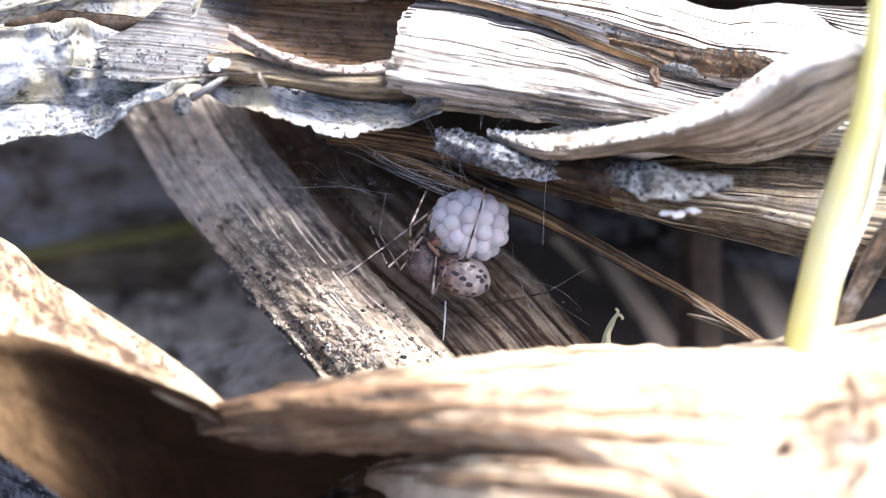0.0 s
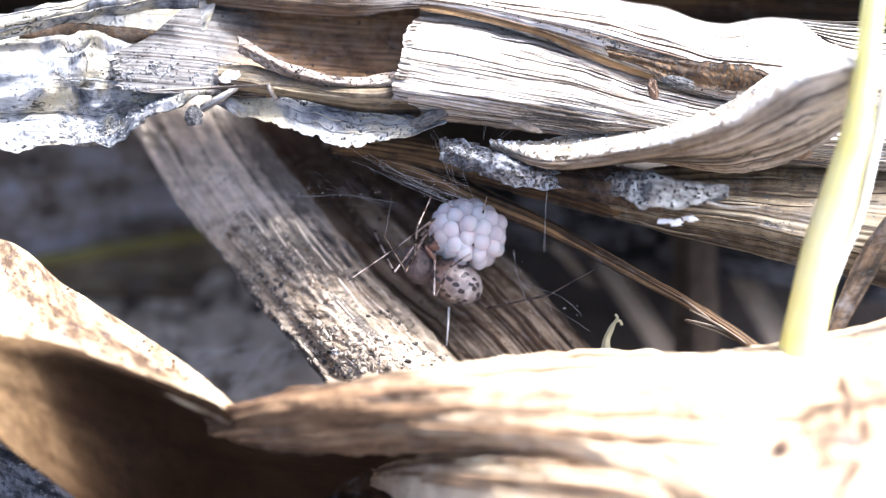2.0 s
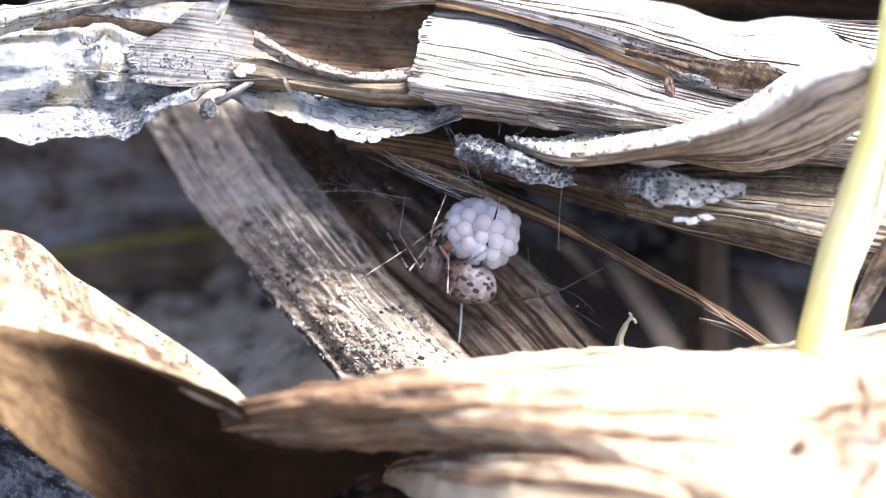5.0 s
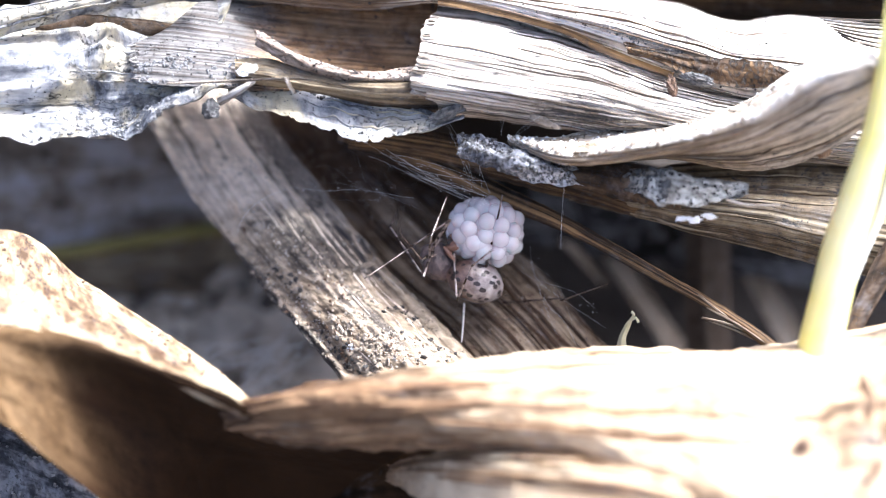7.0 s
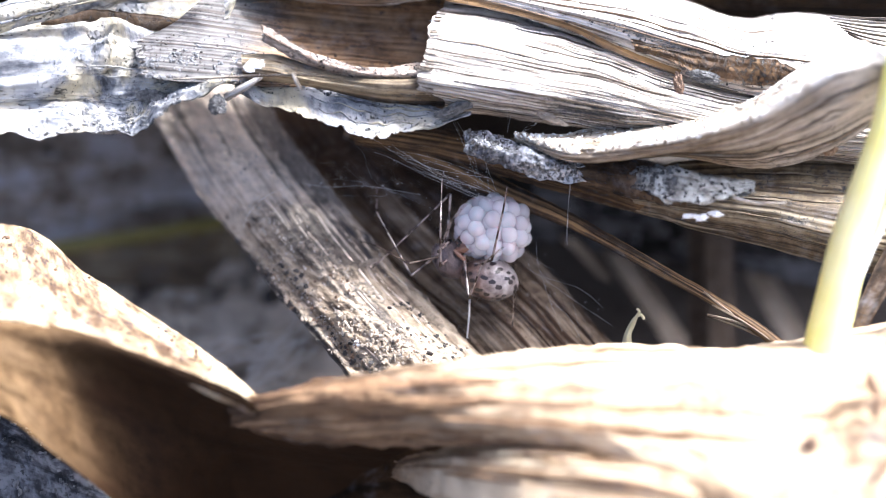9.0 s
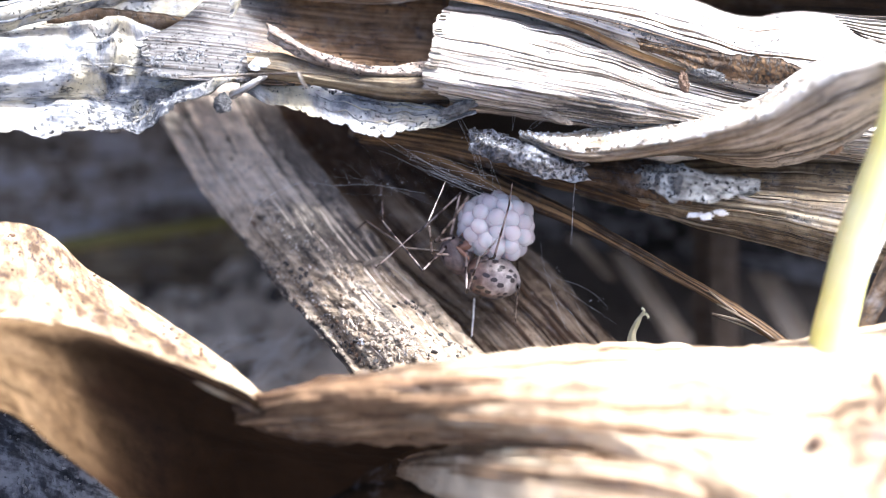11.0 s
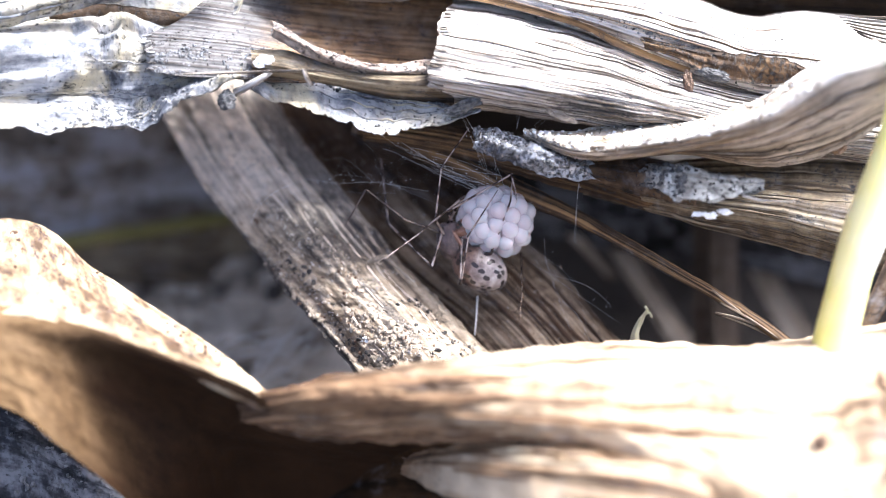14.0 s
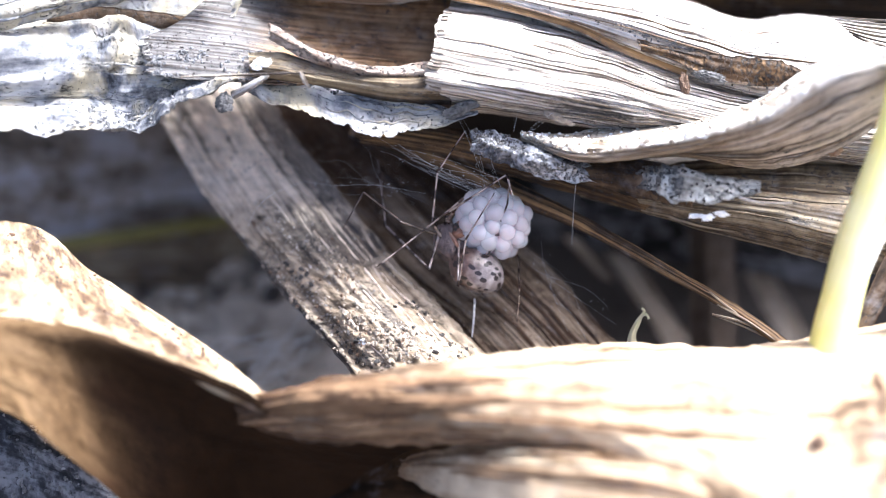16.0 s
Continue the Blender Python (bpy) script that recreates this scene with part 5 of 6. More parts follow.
tube("root_thread", ROOT, [(12.27, -1.68, 4.90), (12.72, -0.30, 5.00), (13.25, 1.37, 5.20), (13.62, 3.37, 5.40), (14.01, 5.35, 5.60), (14.59, 7.34, 5.60)], [.03, .13, .18, .17], "thin white root beside the pale stem", "root", sides=12, seed=6, rough=.08)
sheet("dry_grass", BARK, [
    [(12.43, -2.98, 4.00), (12.78, -3.04, 4.20)], [(13.05, -1.58, 3.80), (13.70, -1.57, 4.00)], [(14.02, 0.20, 3.60), (14.82, 0.02, 3.80)], [(15.56, 1.99, 3.40), (16.17, 1.62, 3.60)]],
    "brown blade edge behind the pale stem", "grass", step=.1, seed=197)
sprout = sheet("sprout", SPROUT, [
    [(5.90, -3.81, 1.40), (6.11, -3.78, 1.70), (6.44, -3.81, 1.40)],
    [(6.00, -3.04, 1.50), (6.09, -3.02, 1.70), (6.26, -3.07, 1.50)],
    [(6.20, -2.55, 1.60), (6.26, -2.56, 1.70), (6.38, -2.61, 1.60)],
    [(6.38, -2.30, 1.70), (6.40, -2.31, 1.75), (6.45, -2.35, 1.70)]],
    "tiny pale pointed sprout with hooked hairs", "sprout", thick=.1, step=.05, ridge=.02, wave=.02, seed=199)
many_tubes("hook_hairs", SPROUT, [([(6.38, -2.37, 1.70), (6.47, -2.18, 1.80), (6.39, -2.08, 1.80)], 1), ([(6.39, -2.35, 1.70), (6.54, -2.29, 1.80), (6.62, -2.44, 1.80)], 1)], .05, "hooked hairs", parent=sprout.ob, sides=5)

# ---- small loose things ----
def chip(name, material, at, size, seed, label, category, jag=.7):
    """A ragged crumbly lump."""
    rng = np.random.RandomState(seed)
    bm = bmesh.new()
    bmesh.ops.create_icosphere(bm, subdivisions=4, radius=1)
    for v in bm.verts:
        p = v.co + Vector((seed * 3.1, 0, 0))
        k = 1 + jag * (.5 * noise.noise(p * 1.7) + .38 * noise.noise(p * 4.6) + .3 * noise.noise(p * 10))
        v.co = Vector((v.co.x * size[0], v.co.y * size[1], v.co.z * size[2])) * k * MM
    me = bpy.data.meshes.new(name)
    bm.to_mesh(me)
    bm.free()
    me.materials.append(material)
    ob = new(name, me)
    ob.matrix_world = bank_pose(*at, 0, 0, rng.uniform(-25, 25))
    return tagged(ob, label, category)


chip("stone_chip", PEBBLE, (-2.74, -3.21, 2.00), (.36, .2, .15), 1, "small white stone chip on the gritty leaf", "stone")
chip("bark_crumb", NUT, (9.17, -5.00, 9.50), (.2, .22, .12), 2, "red-brown crumb lying on the tan leaf", "crumb")
chip("mould_crumb", CRUST, (-7.34, 4.50, 3.20), (.26, .3, .14), 3, "grey crumbly lump hanging under the leaf edge", "crumb")
chip("mould_crumb", CRUST, (0.20, 4.39, 3.00), (.6, .2, .2), 4, "dark mouldy knot beside the leaf tip", "crumb")
chip("mould_crumb", CRUST, (8.41, 5.55, 2.60), (.5, .18, .18), 5, "grey crust at the edge of the brown scar", "crumb")
chip("mould_crumb", CRUST, (-9.56, 4.85, 2.80), (.42, .22, .12), 14, "grey crumbly crust under the split straw", "crumb")
chip("paper_scrap", PEBBLE, (-6.17, 5.77, 3.20), (.3, .17, .08), 6, "white scrap stuck to the split straw", "scrap")
chip("paper_scrap", BARK_CRUMB, (3.33, 4.10, 3.20), (.5, .11, .06), 7, "white scrap under the ribbed sheath", "scrap")
chip("bark_crumb", BARK_CRUMB, (-2.67, -0.57, 0.60), (.36, .1, .12), 8, "pale bark splinter on the leaning leaf", "crumb")
chip("amber_crumb", AMBER, (12.25, 3.22, 3.40), (.2, .3, .2), 9, "amber crumb at the edge of the straw", "crumb")
chip("straw_nick", NUT, (7.60, 5.35, 2.50), (.16, .32, .12), 10, "brown nick in the bleached straw", "crumb")
for k, p in enumerate(((7.55, 0.97, 4.00), (7.91, 0.93, 4.10), (8.32, 1.04, 4.10))):
    chip("white_crumb", PEBBLE, p, (.2, .07 + .03 * (k % 2), .09), 20 + 3 * k, "white crumb under the speckled flake", "crumb", 1.3)
for k, p in enumerate(((11.13, -4.08, 9.00), (11.26, -3.58, 8.40), (10.70, -5.39, 10.30), (11.29, -4.55, 9.60))):
    chip("bark_crumb", AMBER, p, (.13, .32, .1), 60 + k, "upright orange-brown splinter on the tan leaf", "crumb")
tube("leaf_hair", ROOT, [(0.82, -1.85, 0.60), (0.78, -2.52, 0.80), (0.72, -3.18, 0.80)], [.03, .03, .02], "pale fibre standing on the brown leaf", "fibre", sides=6)
tube("straw_sliver", STRAW, [(8.85, 1.56, 4.20), (9.55, 1.38, 4.20), (10.55, 1.39, 4.10)], [.06, .05, .02], "thin straw sliver under the flake", "fibre", sides=6)
tube("straw_sliver", STRAW, [(-8.69, 5.30, 3.40), (-6.49, 5.35, 3.60), (-4.69, 5.39, 3.70), (-3.81, 5.32, 3.70)], [.03, .05, .05, .02], "thin straw sliver along the split straw", "fibre", sides=6)
tube("straw_sliver", STRAW, [(-4.82, 5.41, 3.80), (-4.70, 5.14, 3.90), (-4.56, 4.91, 3.80)], [.06, .07, .06], "stubby bit of straw hanging from a sliver", "fibre", sides=6, rough=.3)
tube("straw_sliver", STRAW_GREY, [(-7.13, 4.82, 2.80), (-6.49, 5.08, 3.20), (-5.93, 5.42, 3.30)], [.14, .12, .08], "grey straw bit between two leaves", "fibre", sides=8, rough=.3)
for k in range(7):
    a = k * 6
    tube("top_hair", STRAW, [tuple(np.array((12.45, 7.63, 2.40)) + np.array((k * .12, -k * .1, 0))), tuple(np.array((13.89, 7.44, 2.70)) + np.array((0, -k * .13, 0))), tuple(np.array((16.31, 7.41, 3.00)) + np.array((0, -k * .22, 0)))], [.03, .05, .03],
         "stiff pale hair along the bleached straw", "fibre", sides=5, group="straw hairs")


# ---- silk ----
def web(name, seed, ends, count, spread, sag, label, radius=.008, beads=0):
    """Loose silk: threads between two regions, with droplets and knots."""
    rng = np.random.RandomState(seed)
    paths = []
    for k in range(count):
        a, b = ends[k % len(ends)]
        a, b = np.array(a) + rng.normal(0, spread, 3), np.array(b) + rng.normal(0, spread, 3)
        mid = (a + b) / 2 + rng.normal(0, sag, 3)
        paths.append(([a, a * .7 + mid * .3 + rng.normal(0, sag * .3, 3), mid, b], rng.uniform(.6, 1.5)))
        if k < beads:
            for j in range(5):
                q = a + (b - a) * rng.rand() + rng.normal(0, spread * .4, 3)
                paths.append(([q, q + rng.normal(0, .03, 3)], rng.uniform(2, 4)))
    return many_tubes(name, SILK, paths, radius, label, "silk")


web("silk_tangle", 1, [((-2.37, 3.43, 1.40), (1.16, 1.83, 1.60)), ((-1.80, 3.18, 1.40), (1.44, 2.00, 1.80)), ((-0.84, 2.68, 1.60), (1.82, 1.72, 1.80)), ((-1.31, 2.87, 1.60), (1.06, 1.73, 1.70))], 12, .2, .12, "white tangle of silk strung above the eggs", .003, 12)
web("silk_tangle", 2, [((-7.57, -5.48, -3.40), (-5.29, -3.14, -4.40)), ((-7.35, -5.26, -3.40), (-5.51, -3.59, -4.40)), ((-9.13, -4.50, -4.40), (-6.42, -3.82, -4.40))], 18, .3, .3, "loose silk threads beside the leaning leaf", .012, 12)
web("silk_tangle", 3, [((2.52, 0.02, 1.20), (4.52, -2.85, 1.40)), ((2.81, -0.75, 1.20), (5.13, -2.29, 1.20)), ((3.39, -1.52, 1.20), (4.11, -3.79, 1.60))], 5, .3, .45, "fine cobweb behind the spider", .002, 5)
web("silk_tangle", 4, [((-4.20, 2.18, 0.60), (-1.63, 1.86, 1.00)), ((-4.85, 2.80, 0.20), (-2.61, 1.87, 0.80)), ((-3.16, 3.49, 1.20), (-0.46, 0.79, 1.20))], 4, .25, .35, "sparse silk lines across the hollow", .0013, 4)
web("silk_tangle", 5, [((4.19, 2.68, 1.60), (4.10, 0.02, 1.40)), ((1.95, 5.26, 3.20), (2.02, 3.75, 2.20)), ((2.23, 3.52, 2.60), (3.16, 4.24, 3.40))], 6, .03, .05, "single upright silk lines by the bundle", .0022, 5)
web("silk_tangle", 6, [((0.11, 4.17, 2.60), (1.25, 2.29, 1.80)), ((0.86, 3.75, 2.20), (1.64, 1.92, 1.60))], 5, .16, .12, "silk lines from the leaf tip to the eggs", .0022, 5)

many_tubes("silk_thread", SILK, [([(-7.05, 0.62, 0.60), (-6.75, 1.20, 0.80), (-6.10, 1.75, 1.00), (-5.05, 2.15, 1.20)], 1.0), ([(-5.05, 2.15, 1.20), (-3.9, 2.02, 1.20), (-2.7, 2.05, 1.25), (-0.9, 1.75, 1.30)], .8)]
    + [([(x, 2.08 + .06 * math.sin(7 * x), 1.2), (x + .06, 2.1 + .06 * math.sin(7 * x), 1.22)], 2.6) for x in (-4.7, -4.3, -3.8, -3.5, -2.9, -2.2, -1.7)], .004, "curved silk thread with dust beads above the leaning leaf", "silk")

# ---- the spider and its eggs ----
LEG_LENGTHS = [(1.694, 2.003, 1.904), (1.468, 2.533, 2.415), (1.000, 1.689, 1.800), (1.844, 1.643, 1.829), (1.082, 2.471, 0.851), (1.020, 1.909, 0.833), (2.276, 2.232, 1.934), (1.517, 1.680, 1.467)]


def ball(name, material, parent, at, size, seed=0, lump=0.0, label="", squash=None, turn=0):
    bm = bmesh.new()
    bmesh.ops.create_uvsphere(bm, u_segments=28, v_segments=18, radius=1)
    for v in bm.verts:
        k = 1 + lump * noise.noise(v.co * 1.6 + Vector((seed, 0, 0)))
        if squash:
            k *= 1 + squash * v.co.x
        v.co = Vector((v.co.x * size[0], v.co.y * size[1], v.co.z * size[2])) * k * MM
    bmesh.ops.transform(bm, matrix=pose(0, 0, 0, 0, 0, turn), verts=bm.verts)
    ob = part(name, bm, material, parent, label)
    ob.location = Vector(at) * MM
    return ob


def limb_mesh(name, length, r0, r1, material):
    """A tapered limb segment from its joint along +z, with swollen ends and hairs."""
    rng = np.random.RandomState(int(length * 1000) % 997)
    verts, faces, uvs = tube_data([(0, 0, -r0 * .5), (0, 0, length * .04), (0, 0, length * .5), (0, 0, length * .95), (0, 0, length + r1 * .4)], [r0 * .7, r0 * 1.25, r0, (r0 + r1) / 2, r1 * 1.1, r1 * .6], 8, 4)
    verts, faces = verts * MM, list(faces)
    base = len(verts)
    extra = []
    for k in range(int(length * 9)):
        z, a = rng.uniform(.05, .95) * length, rng.uniform(0, 6.28)
        d = np.array([math.cos(a), math.sin(a), .5])
        p, w = np.array([0, 0, z]), .006
        q = p + d * rng.uniform(.06, .13)
        s = np.array([-math.sin(a), math.cos(a), 0]) * w
        extra += [p + s, p - s, p + np.array([0, 0, w * 2]), q]
        faces += [[base, base + 1, base + 3], [base + 1, base + 2, base + 3], [base + 2, base, base + 3]]
        base += 4
    verts = np.concatenate([verts, np.array(extra) * MM])
    me = bpy.data.meshes.new(name)
    me.from_pydata(verts.tolist(), [], faces)
    me.polygons.foreach_set("use_smooth", [True] * len(me.polygons))
    me.materials.append(material)
    return me


spider = tagged(new("spider"), "small long-legged spider with a speckled abdomen, clutching its eggs", "spider")
carapace = ball("carapace", SHELL, spider, (-1.25, -1.12, .12), (.56, .68, .5), 1, .15, "dark grey marbled carapace", turn=30)
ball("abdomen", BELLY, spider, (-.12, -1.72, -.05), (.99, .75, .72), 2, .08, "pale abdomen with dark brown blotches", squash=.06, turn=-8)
for k, (x, y) in enumerate(((-1.0, -.52), (-1.02, -.72))):
    ball("jaw", JAW, spider, (x, y, .22), (.30, .16, .2), 3 + k, .2, "red-brown jaw gripping the eggs", turn=25)
for k, (x, y) in enumerate(((-1.05, -.28), (-1.12, -.98))):
    ball("palp", JAW, spider, (x, y, .3), (.3, .08, .09), 6 + k, .2, "short feeler", turn=40 - 80 * k)
for x, y in ((-1.22, -.45), (-1.14, -.52), (-1.2, -.62)):
    ball("eye", SOOT, spider, (x, y, .38), (.06, .06, .05), 8)
LEGS = []
for k, lengths in enumerate(LEG_LENGTHS):
    segments = []
    for name, l, r0, r1 in zip(("femur", "tibia", "metatarsus"), lengths, (.05, .037, .028), (.038, .028, .014)):
        ob = new(name, limb_mesh(name, l, r0, r1, SHADED_LEG if k > 5 else LEG))
        ob.parent = spider
        segments.append(ob)
    LEGS.append(segments)

eggs = tagged(new("egg_cluster"), "round cluster of pearly pinkish-white spider eggs", "eggs")


def fill_eggs():
    """Eggs packed over an ellipsoid by pushing neighbours apart, sunk to uneven depths into a milky core."""
    rng = np.random.RandomState(12)
    bm = bmesh.new()
    bmesh.ops.create_uvsphere(bm, u_segments=24, v_segments=16, radius=.292 * MM)
    me = bpy.data.meshes.new("egg")
    bm.to_mesh(me)
    bm.free()
    me.polygons.foreach_set("use_smooth", [True] * len(me.polygons))
    me.materials.append(EGG)
    for n, half, deep in ((56, np.array([1.12, .95, .88]), 0.93), (34, np.array([.86, .72, .66]), 0.95)):
        p = rng.normal(size=(n, 3))
        p /= np.linalg.norm(p, axis=1)[:, None]
        for _ in range(120):
            d = p[:, None] - p[None]
            r = np.linalg.norm(d, axis=2) + np.eye(n) * 9
            p = p + (d / r[..., None] ** 3).sum(1) * .002
            p /= np.linalg.norm(p, axis=1)[:, None]
        for q in p:
            ob = new("egg", me)
            ob.parent = eggs
            ob.location = Vector(q * half * rng.uniform(deep, 1.07) + rng.normal(0, .03, 3)) * MM
            k = rng.uniform(.92, 1.08)
            ob.scale = (k, k * rng.uniform(.94, 1.08), k)
    ball("core", YOLK, eggs, (0, 0, 0), (.86, .72, .66), 30, .12, "milky mass inside the cluster")


fill_eggs()


def leg_motion(segments, hip, rows):
    """Key the three segments of a leg through rows of seconds, knee, ankle and tip, in the spider's own axes."""
    for k, ob in enumerate(segments):
        turn, before, keys = None, None, []
        for t, *joints in rows:
            chain = [Vector(hip), *(Vector(j) for j in joints)]
            way = (chain[k + 1] - chain[k]).normalized()
            turn = Vector((0, 0, 1)).rotation_difference(way) if turn is None else before.rotation_difference(way) @ turn
            before = way
            keys.append((t, Matrix.LocRotScale(chain[k] * MM, turn, None)))
        walk(ob, keys)


def motions():
    BODY = [
        (0, bank_pose(1.690, 0.720, 1.0, 0, 0, -9.0)),
        (1.2, bank_pose(1.650, 0.700, 1.0, 0, 0, -10.0)),
        (2, bank_pose(1.533, 0.698, 1.0, 0, 0, -15.0)),
        (4, bank_pose(1.513, 0.601, 1.0, 0, 0, -14.0)),
        (6.6, bank_pose(1.571, 0.621, 1.0, 0, 0, -13.0)),
        (7.2, bank_pose(1.591, 0.621, 1.0, 0, 0, -9.0)),
        (8, bank_pose(1.630, 0.563, 1.0, 0, 0, 0.0)),
        (9, bank_pose(1.630, 0.601, 1.0, 0, 0, -2.5)),
        (11.4, bank_pose(1.552, 0.640, 1.0, 0, 0, -5.0)),
        (12, bank_pose(1.474, 0.757, 1.0, 0, 0, -14.5)),
        (16, bank_pose(1.436, 0.776, 1.0, 0, 0, -17.5)),]
    walk(spider, BODY)
    walk(eggs, BODY)
    walk(carapace, [(t, pose(x * MM, y * MM, -.15 * MM)) for t, x, y in (
        (0, -1.40, -1.55), (4, -1.42, -1.46), (6.6, -1.46, -1.38), (8, -1.56, -1.16), (9, -1.50, -1.12), (12, -1.27, -1.10), (16, -1.25, -1.10))])
    leg_motion(LEGS[0], (-1.59, -0.54, 0.10), [
        (0, (-1.33, 0.24, 1.58), (-2.62, -1.04, 0.74), (-3.91, -2.33, 1.30)),
        (2, (-1.25, 0.16, 1.60), (-2.37, -1.20, 0.65), (-3.53, -2.56, 1.29)),
        (4, (-1.27, 0.12, 1.62), (-2.39, -1.16, 0.57), (-3.59, -2.45, 1.28)),
        (6.6, (-1.31, 0.05, 1.66), (-2.46, -1.18, 0.57), (-3.61, -2.44, 1.41)),
        (7.2, (-1.32, 0.13, 1.63), (-2.55, -1.01, 0.54), (-3.78, -2.19, 1.39)),
        (8, (-1.36, 0.31, 1.54), (-2.72, -0.64, 0.42), (-4.05, -1.59, 1.38)),
        (9, (-1.54, 1.12, 0.43), (-2.83, -0.22, -0.33), (-4.13, -1.56, 0.05)),
        (11.4, (-1.33, 0.97, 0.81), (-2.67, -0.47, 0.41), (-3.91, -1.78, 0.99)),
        (12, (-1.36, 0.37, 1.51), (-2.43, -0.99, 0.50), (-3.50, -2.35, 1.29)),
        (16, (-1.30, 0.38, 1.49), (-2.29, -1.11, 0.60), (-3.31, -2.61, 1.19)),])
    leg_motion(LEGS[1], (-1.67, -0.78, 0.10), [
        (0, (-2.51, -1.79, 0.75), (-3.44, -0.50, -1.22), (-3.46, 0.63, -3.36)),
        (2, (-2.13, -1.91, 0.91), (-3.22, -0.78, -1.08), (-3.32, 0.47, -3.14)),
        (4, (-2.12, -1.85, 1.00), (-3.23, -0.76, -1.01), (-3.25, 0.61, -2.99)),
        (6.6, (-2.10, -1.86, 0.99), (-3.28, -0.70, -0.92), (-3.25, 0.52, -3.01)),
        (7.2, (-1.72, -1.88, 1.06), (-3.32, -0.37, -0.19), (-3.16, 0.38, -2.48)),
        (8, (-2.10, -1.71, 1.15), (-2.74, -0.97, -1.19), (-2.87, 0.33, -3.22)),
        (9, (-2.76, -1.71, 0.39), (-4.06, 0.41, -0.11), (-4.21, 1.76, -2.10)),
        (11.4, (-2.19, -1.63, 1.17), (-3.85, -0.30, -0.21), (-4.32, 1.73, -1.44)),
        (12, (-1.79, -2.07, 0.79), (-3.64, -1.02, -0.59), (-4.53, 1.17, -1.06)),
        (16, (-1.64, -2.16, 0.58), (-3.54, -1.22, -0.80), (-4.54, 0.93, -1.28)),])
    leg_motion(LEGS[2], (-1.51, -1.07, 0.10), [
        (0, (-1.88, -1.16, 1.03), (-1.91, -0.36, 2.51), (-1.60, 0.93, 1.29)),
        (2, (-1.60, -1.19, 1.09), (-1.71, -0.31, 2.52), (-1.54, 0.93, 1.23)),
        (4, (-1.60, -1.12, 1.09), (-1.68, -0.14, 2.47), (-1.50, 1.03, 1.11)),
        (6.6, (-1.69, -1.27, 1.06), (-1.75, -0.53, 2.58), (-1.57, 0.85, 1.44)),
        (7.2, (-1.80, -1.19, 1.05), (-1.81, -0.50, 2.60), (-1.54, 0.92, 1.52)),
        (8, (-1.80, -1.13, 1.05), (-1.71, -0.16, 2.43), (-1.51, 1.40, 1.54)),
        (9, (-1.79, -1.34, 1.02), (-1.85, 0.11, 1.88), (-1.86, 1.71, 1.04)),
        (11.4, (-2.18, -0.91, 0.83), (-2.37, -0.05, 2.27), (-1.85, 1.36, 1.28)),
        (12, (-2.09, -0.52, 0.71), (-2.35, 1.11, 1.04), (-1.78, 2.79, 0.69)),
        (16, (-2.02, -0.64, 0.85), (-2.36, 0.98, 1.18), (-1.88, 2.68, 0.83)),])
    leg_motion(LEGS[3], (-1.01, -0.78, 0.10), [
        (0, (-0.93, -2.58, 0.46), (-0.60, -1.39, 1.55), (-0.06, -0.87, 3.22)),
        (2, (-0.61, -2.45, 0.76), (-0.37, -1.24, 1.84), (0.12, -0.67, 3.51)),
        (4, (-0.74, -2.34, 1.03), (-0.43, -1.15, 2.12), (0.07, -0.58, 3.79)),
        (6.6, (-0.52, -2.47, 0.64), (-0.31, -1.23, 1.69), (0.15, -0.58, 3.34)),
        (7.2, (-0.64, -2.46, 0.75), (-0.37, -1.23, 1.80), (0.12, -0.59, 3.44)),
        (8, (-0.97, -2.33, 1.10), (-0.54, -1.13, 2.13), (0.04, -0.54, 3.76)),
        (9, (-0.79, -2.36, 1.01), (-0.45, -1.18, 2.10), (0.10, -0.58, 3.74)),
        (11.4, (-0.93, -2.26, 1.19), (-0.65, -0.97, 2.17), (-0.25, -0.26, 3.80)),
        (12, (-0.70, -2.42, 0.87), (-0.85, -0.82, 1.19), (-0.33, 0.90, 1.55)),
        (16, (-0.55, -2.39, 0.86), (-0.79, -0.84, 1.35), (-0.39, 0.85, 1.91)),])
    leg_motion(LEGS[4], (-1.47, -0.47, 0.10), [
        (0, (-1.96, -1.41, 0.31), (-1.73, -0.75, 2.68), (-1.38, -0.20, 3.24)),
        (2, (-1.68, -1.49, 0.37), (-1.52, -0.76, 2.72), (-1.22, -0.18, 3.26)),
        (4, (-1.71, -1.47, 0.43), (-1.55, -0.69, 2.77), (-1.21, -0.10, 3.29)),
        (6.6, (-1.69, -1.09, 0.96), (-1.51, -0.43, 3.33), (-1.23, 0.06, 3.97)),
        (7.2, (-1.75, -0.89, 1.06), (-1.53, -0.26, 3.44), (-1.23, 0.18, 4.10)),
        (8, (-1.51, -0.16, 1.14), (-1.32, 0.23, 3.57), (-0.93, 0.62, 4.22)),
        (9, (-1.87, -0.86, 1.03), (-1.52, 0.13, 3.27), (-1.06, 0.73, 3.66)),
        (11.4, (-2.08, -0.51, 1.00), (-1.55, 0.12, 3.33), (-1.12, 0.84, 3.49)),
        (12, (-1.75, -0.21, 1.12), (-0.08, 1.54, 1.60), (0.26, 0.87, 2.00)),
        (16, (-1.70, -0.27, 1.14), (-0.20, 1.54, 1.88), (0.20, 0.90, 2.26)),])
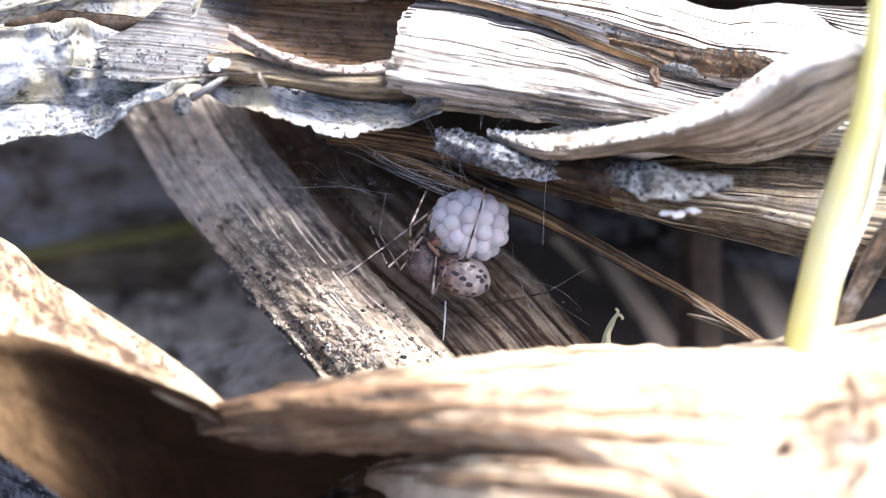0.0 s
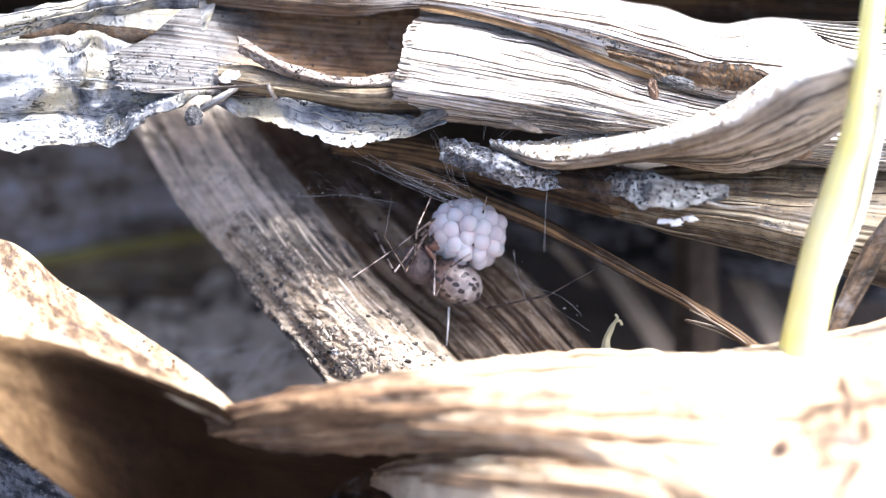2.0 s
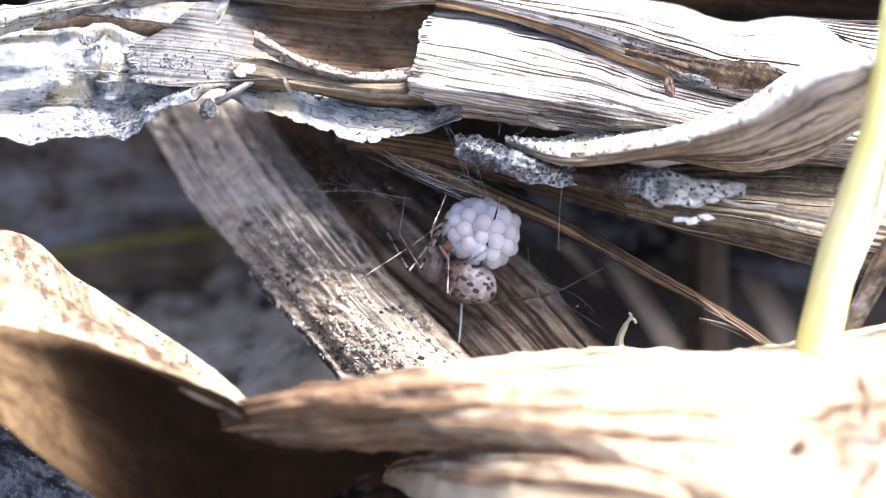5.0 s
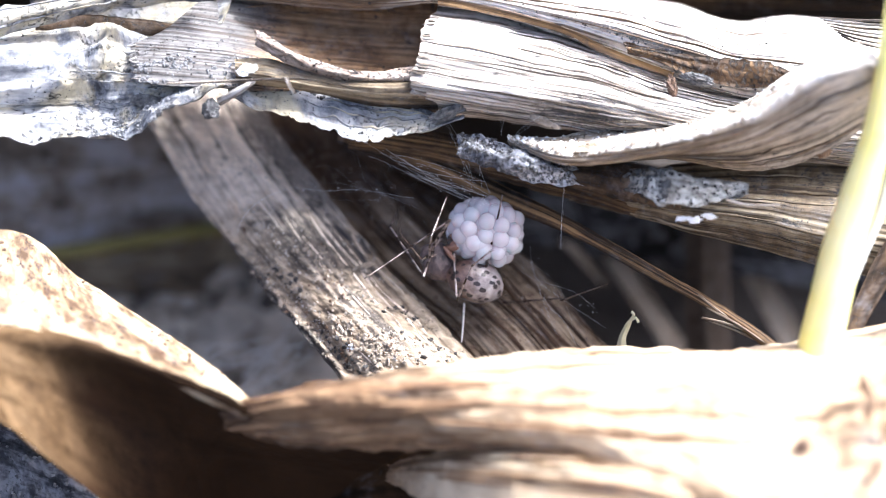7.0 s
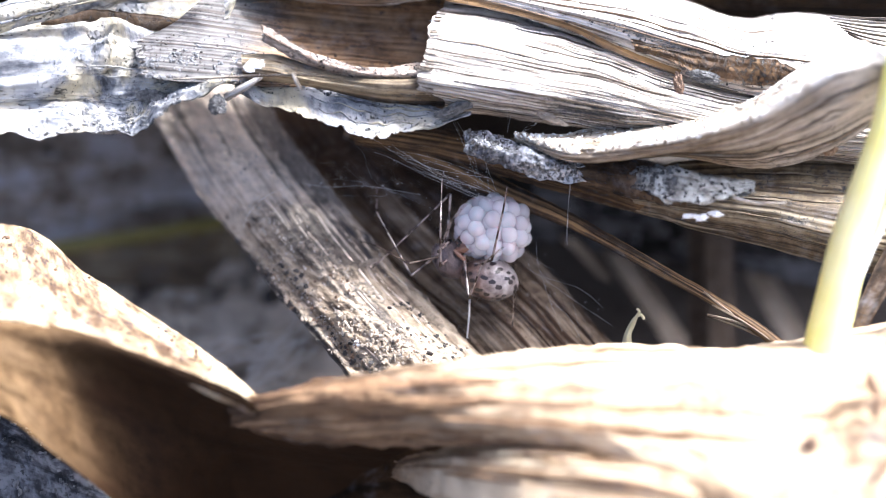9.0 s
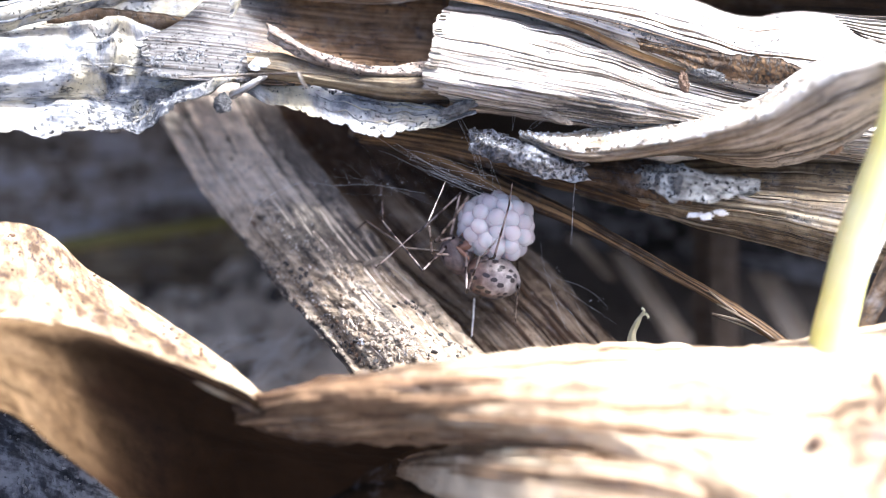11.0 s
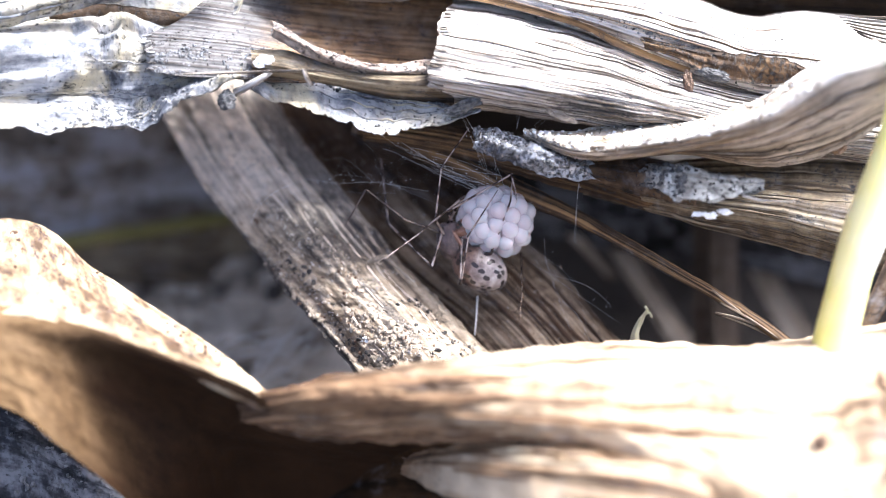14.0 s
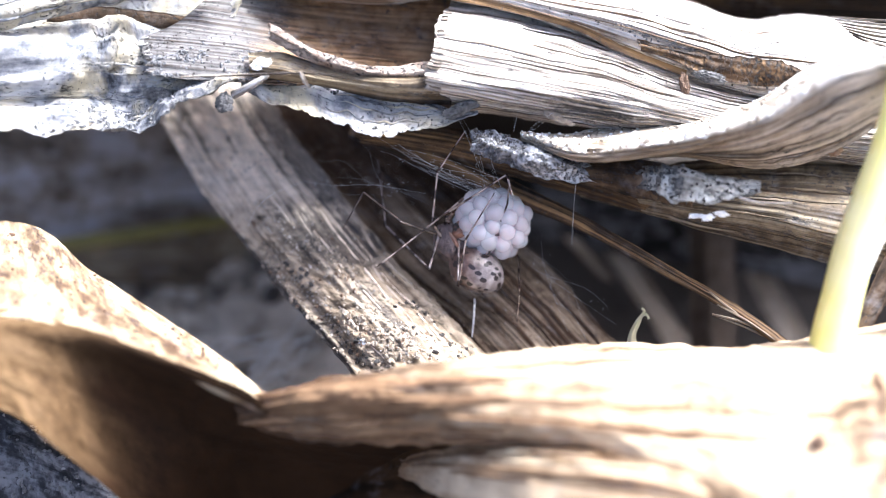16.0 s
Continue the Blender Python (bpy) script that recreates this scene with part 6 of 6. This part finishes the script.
    leg_motion(LEGS[5], (-0.78, -1.28, 0.10), [
        (0, (-0.06, -1.21, 0.83), (0.21, 0.64, 1.20), (0.22, 1.23, 1.79)),
        (2, (0.19, -1.11, 0.39), (0.26, 0.74, 0.86), (0.22, 1.31, 1.47)),
        (4, (0.16, -1.12, 0.47), (0.26, 0.71, 1.02), (0.25, 1.26, 1.64)),
        (6.6, (0.22, -1.15, 0.30), (0.22, 0.67, 0.88), (0.18, 1.28, 1.44)),
        (7.2, (0.15, -1.17, 0.52), (0.25, 0.65, 1.10), (0.24, 1.28, 1.65)),
        (8, (-0.04, -1.13, 0.79), (0.31, 0.66, 1.37), (0.39, 1.30, 1.90)),
        (9, (-0.07, -1.07, 0.81), (0.20, 0.69, 1.49), (0.25, 1.37, 1.97)),
        (11.4, (-0.08, -1.06, 0.82), (0.25, 0.72, 1.41), (0.26, 1.44, 1.83)),
        (12, (0.03, -1.13, 0.70), (0.18, 0.71, 1.19), (0.03, 1.51, 1.35)),
        (16, (0.13, -1.14, 0.54), (0.18, 0.71, 1.02), (-0.01, 1.50, 1.18)),])
    leg_motion(LEGS[6], (-0.81, -1.51, 0.10), [
        (0, (0.89, -2.65, -0.89), (2.83, -1.89, -0.10), (4.29, -0.68, 0.29)),
        (2, (1.26, -2.35, -0.35), (3.13, -1.37, 0.36), (4.44, -0.05, 0.89)),
        (4, (1.18, -2.29, -0.68), (3.10, -1.33, -0.07), (4.41, -0.06, 0.57)),
        (6.6, (1.04, -2.37, -0.90), (3.01, -1.41, -0.46), (4.33, -0.21, 0.30)),
        (7.2, (1.11, -2.20, -0.89), (2.66, -2.05, 0.71), (3.67, -1.60, 2.29)),
        (8, (0.81, -1.13, -1.44), (0.72, -2.29, 0.46), (0.52, -3.16, 2.18)),
        (9, (0.82, -1.03, -1.41), (0.76, -2.26, 0.46), (0.60, -3.12, 2.18)),
        (11.4, (0.89, -0.94, -1.29), (0.88, -2.17, 0.57), (0.71, -3.01, 2.31)),
        (12, (1.12, -0.85, -0.90), (1.32, -2.06, 0.97), (1.28, -2.92, 2.70)),
        (16, (1.21, -0.80, -0.66), (1.46, -2.00, 1.20), (1.47, -2.85, 2.94)),])
    leg_motion(LEGS[7], (-1.63, -0.97, 0.10), [
        (0, (-2.07, -1.78, 1.30), (-2.99, -0.73, 0.36), (-2.96, 0.71, 0.08)),
        (2, (-1.74, -1.78, 1.38), (-2.76, -0.84, 0.43), (-2.89, 0.59, 0.11)),
        (4, (-1.76, -1.66, 1.44), (-2.76, -0.70, 0.49), (-2.88, 0.71, 0.13)),
        (6.6, (-1.82, -1.68, 1.43), (-2.80, -0.71, 0.47), (-2.91, 0.70, 0.07)),
        (7.2, (-2.08, -1.23, 1.52), (-2.92, -0.68, 0.18), (-3.46, 0.02, -0.99)),
        (8, (-2.58, -1.13, 1.27), (-3.45, -0.83, -0.13), (-4.23, -0.35, -1.28)),
        (9, (-2.82, -1.29, 0.99), (-4.01, -0.76, -0.07), (-4.79, -0.60, -1.30)),
        (11.4, (-3.12, -0.90, 0.40), (-4.58, -0.15, 0.07), (-5.02, -0.98, -1.06)),
        (12, (-3.05, -0.90, 0.55), (-4.60, -0.30, 0.30), (-4.92, -1.75, 0.25)),
        (16, (-3.00, -0.95, 0.60), (-4.55, -0.37, 0.32), (-4.86, -1.83, 0.28)),])


motions()
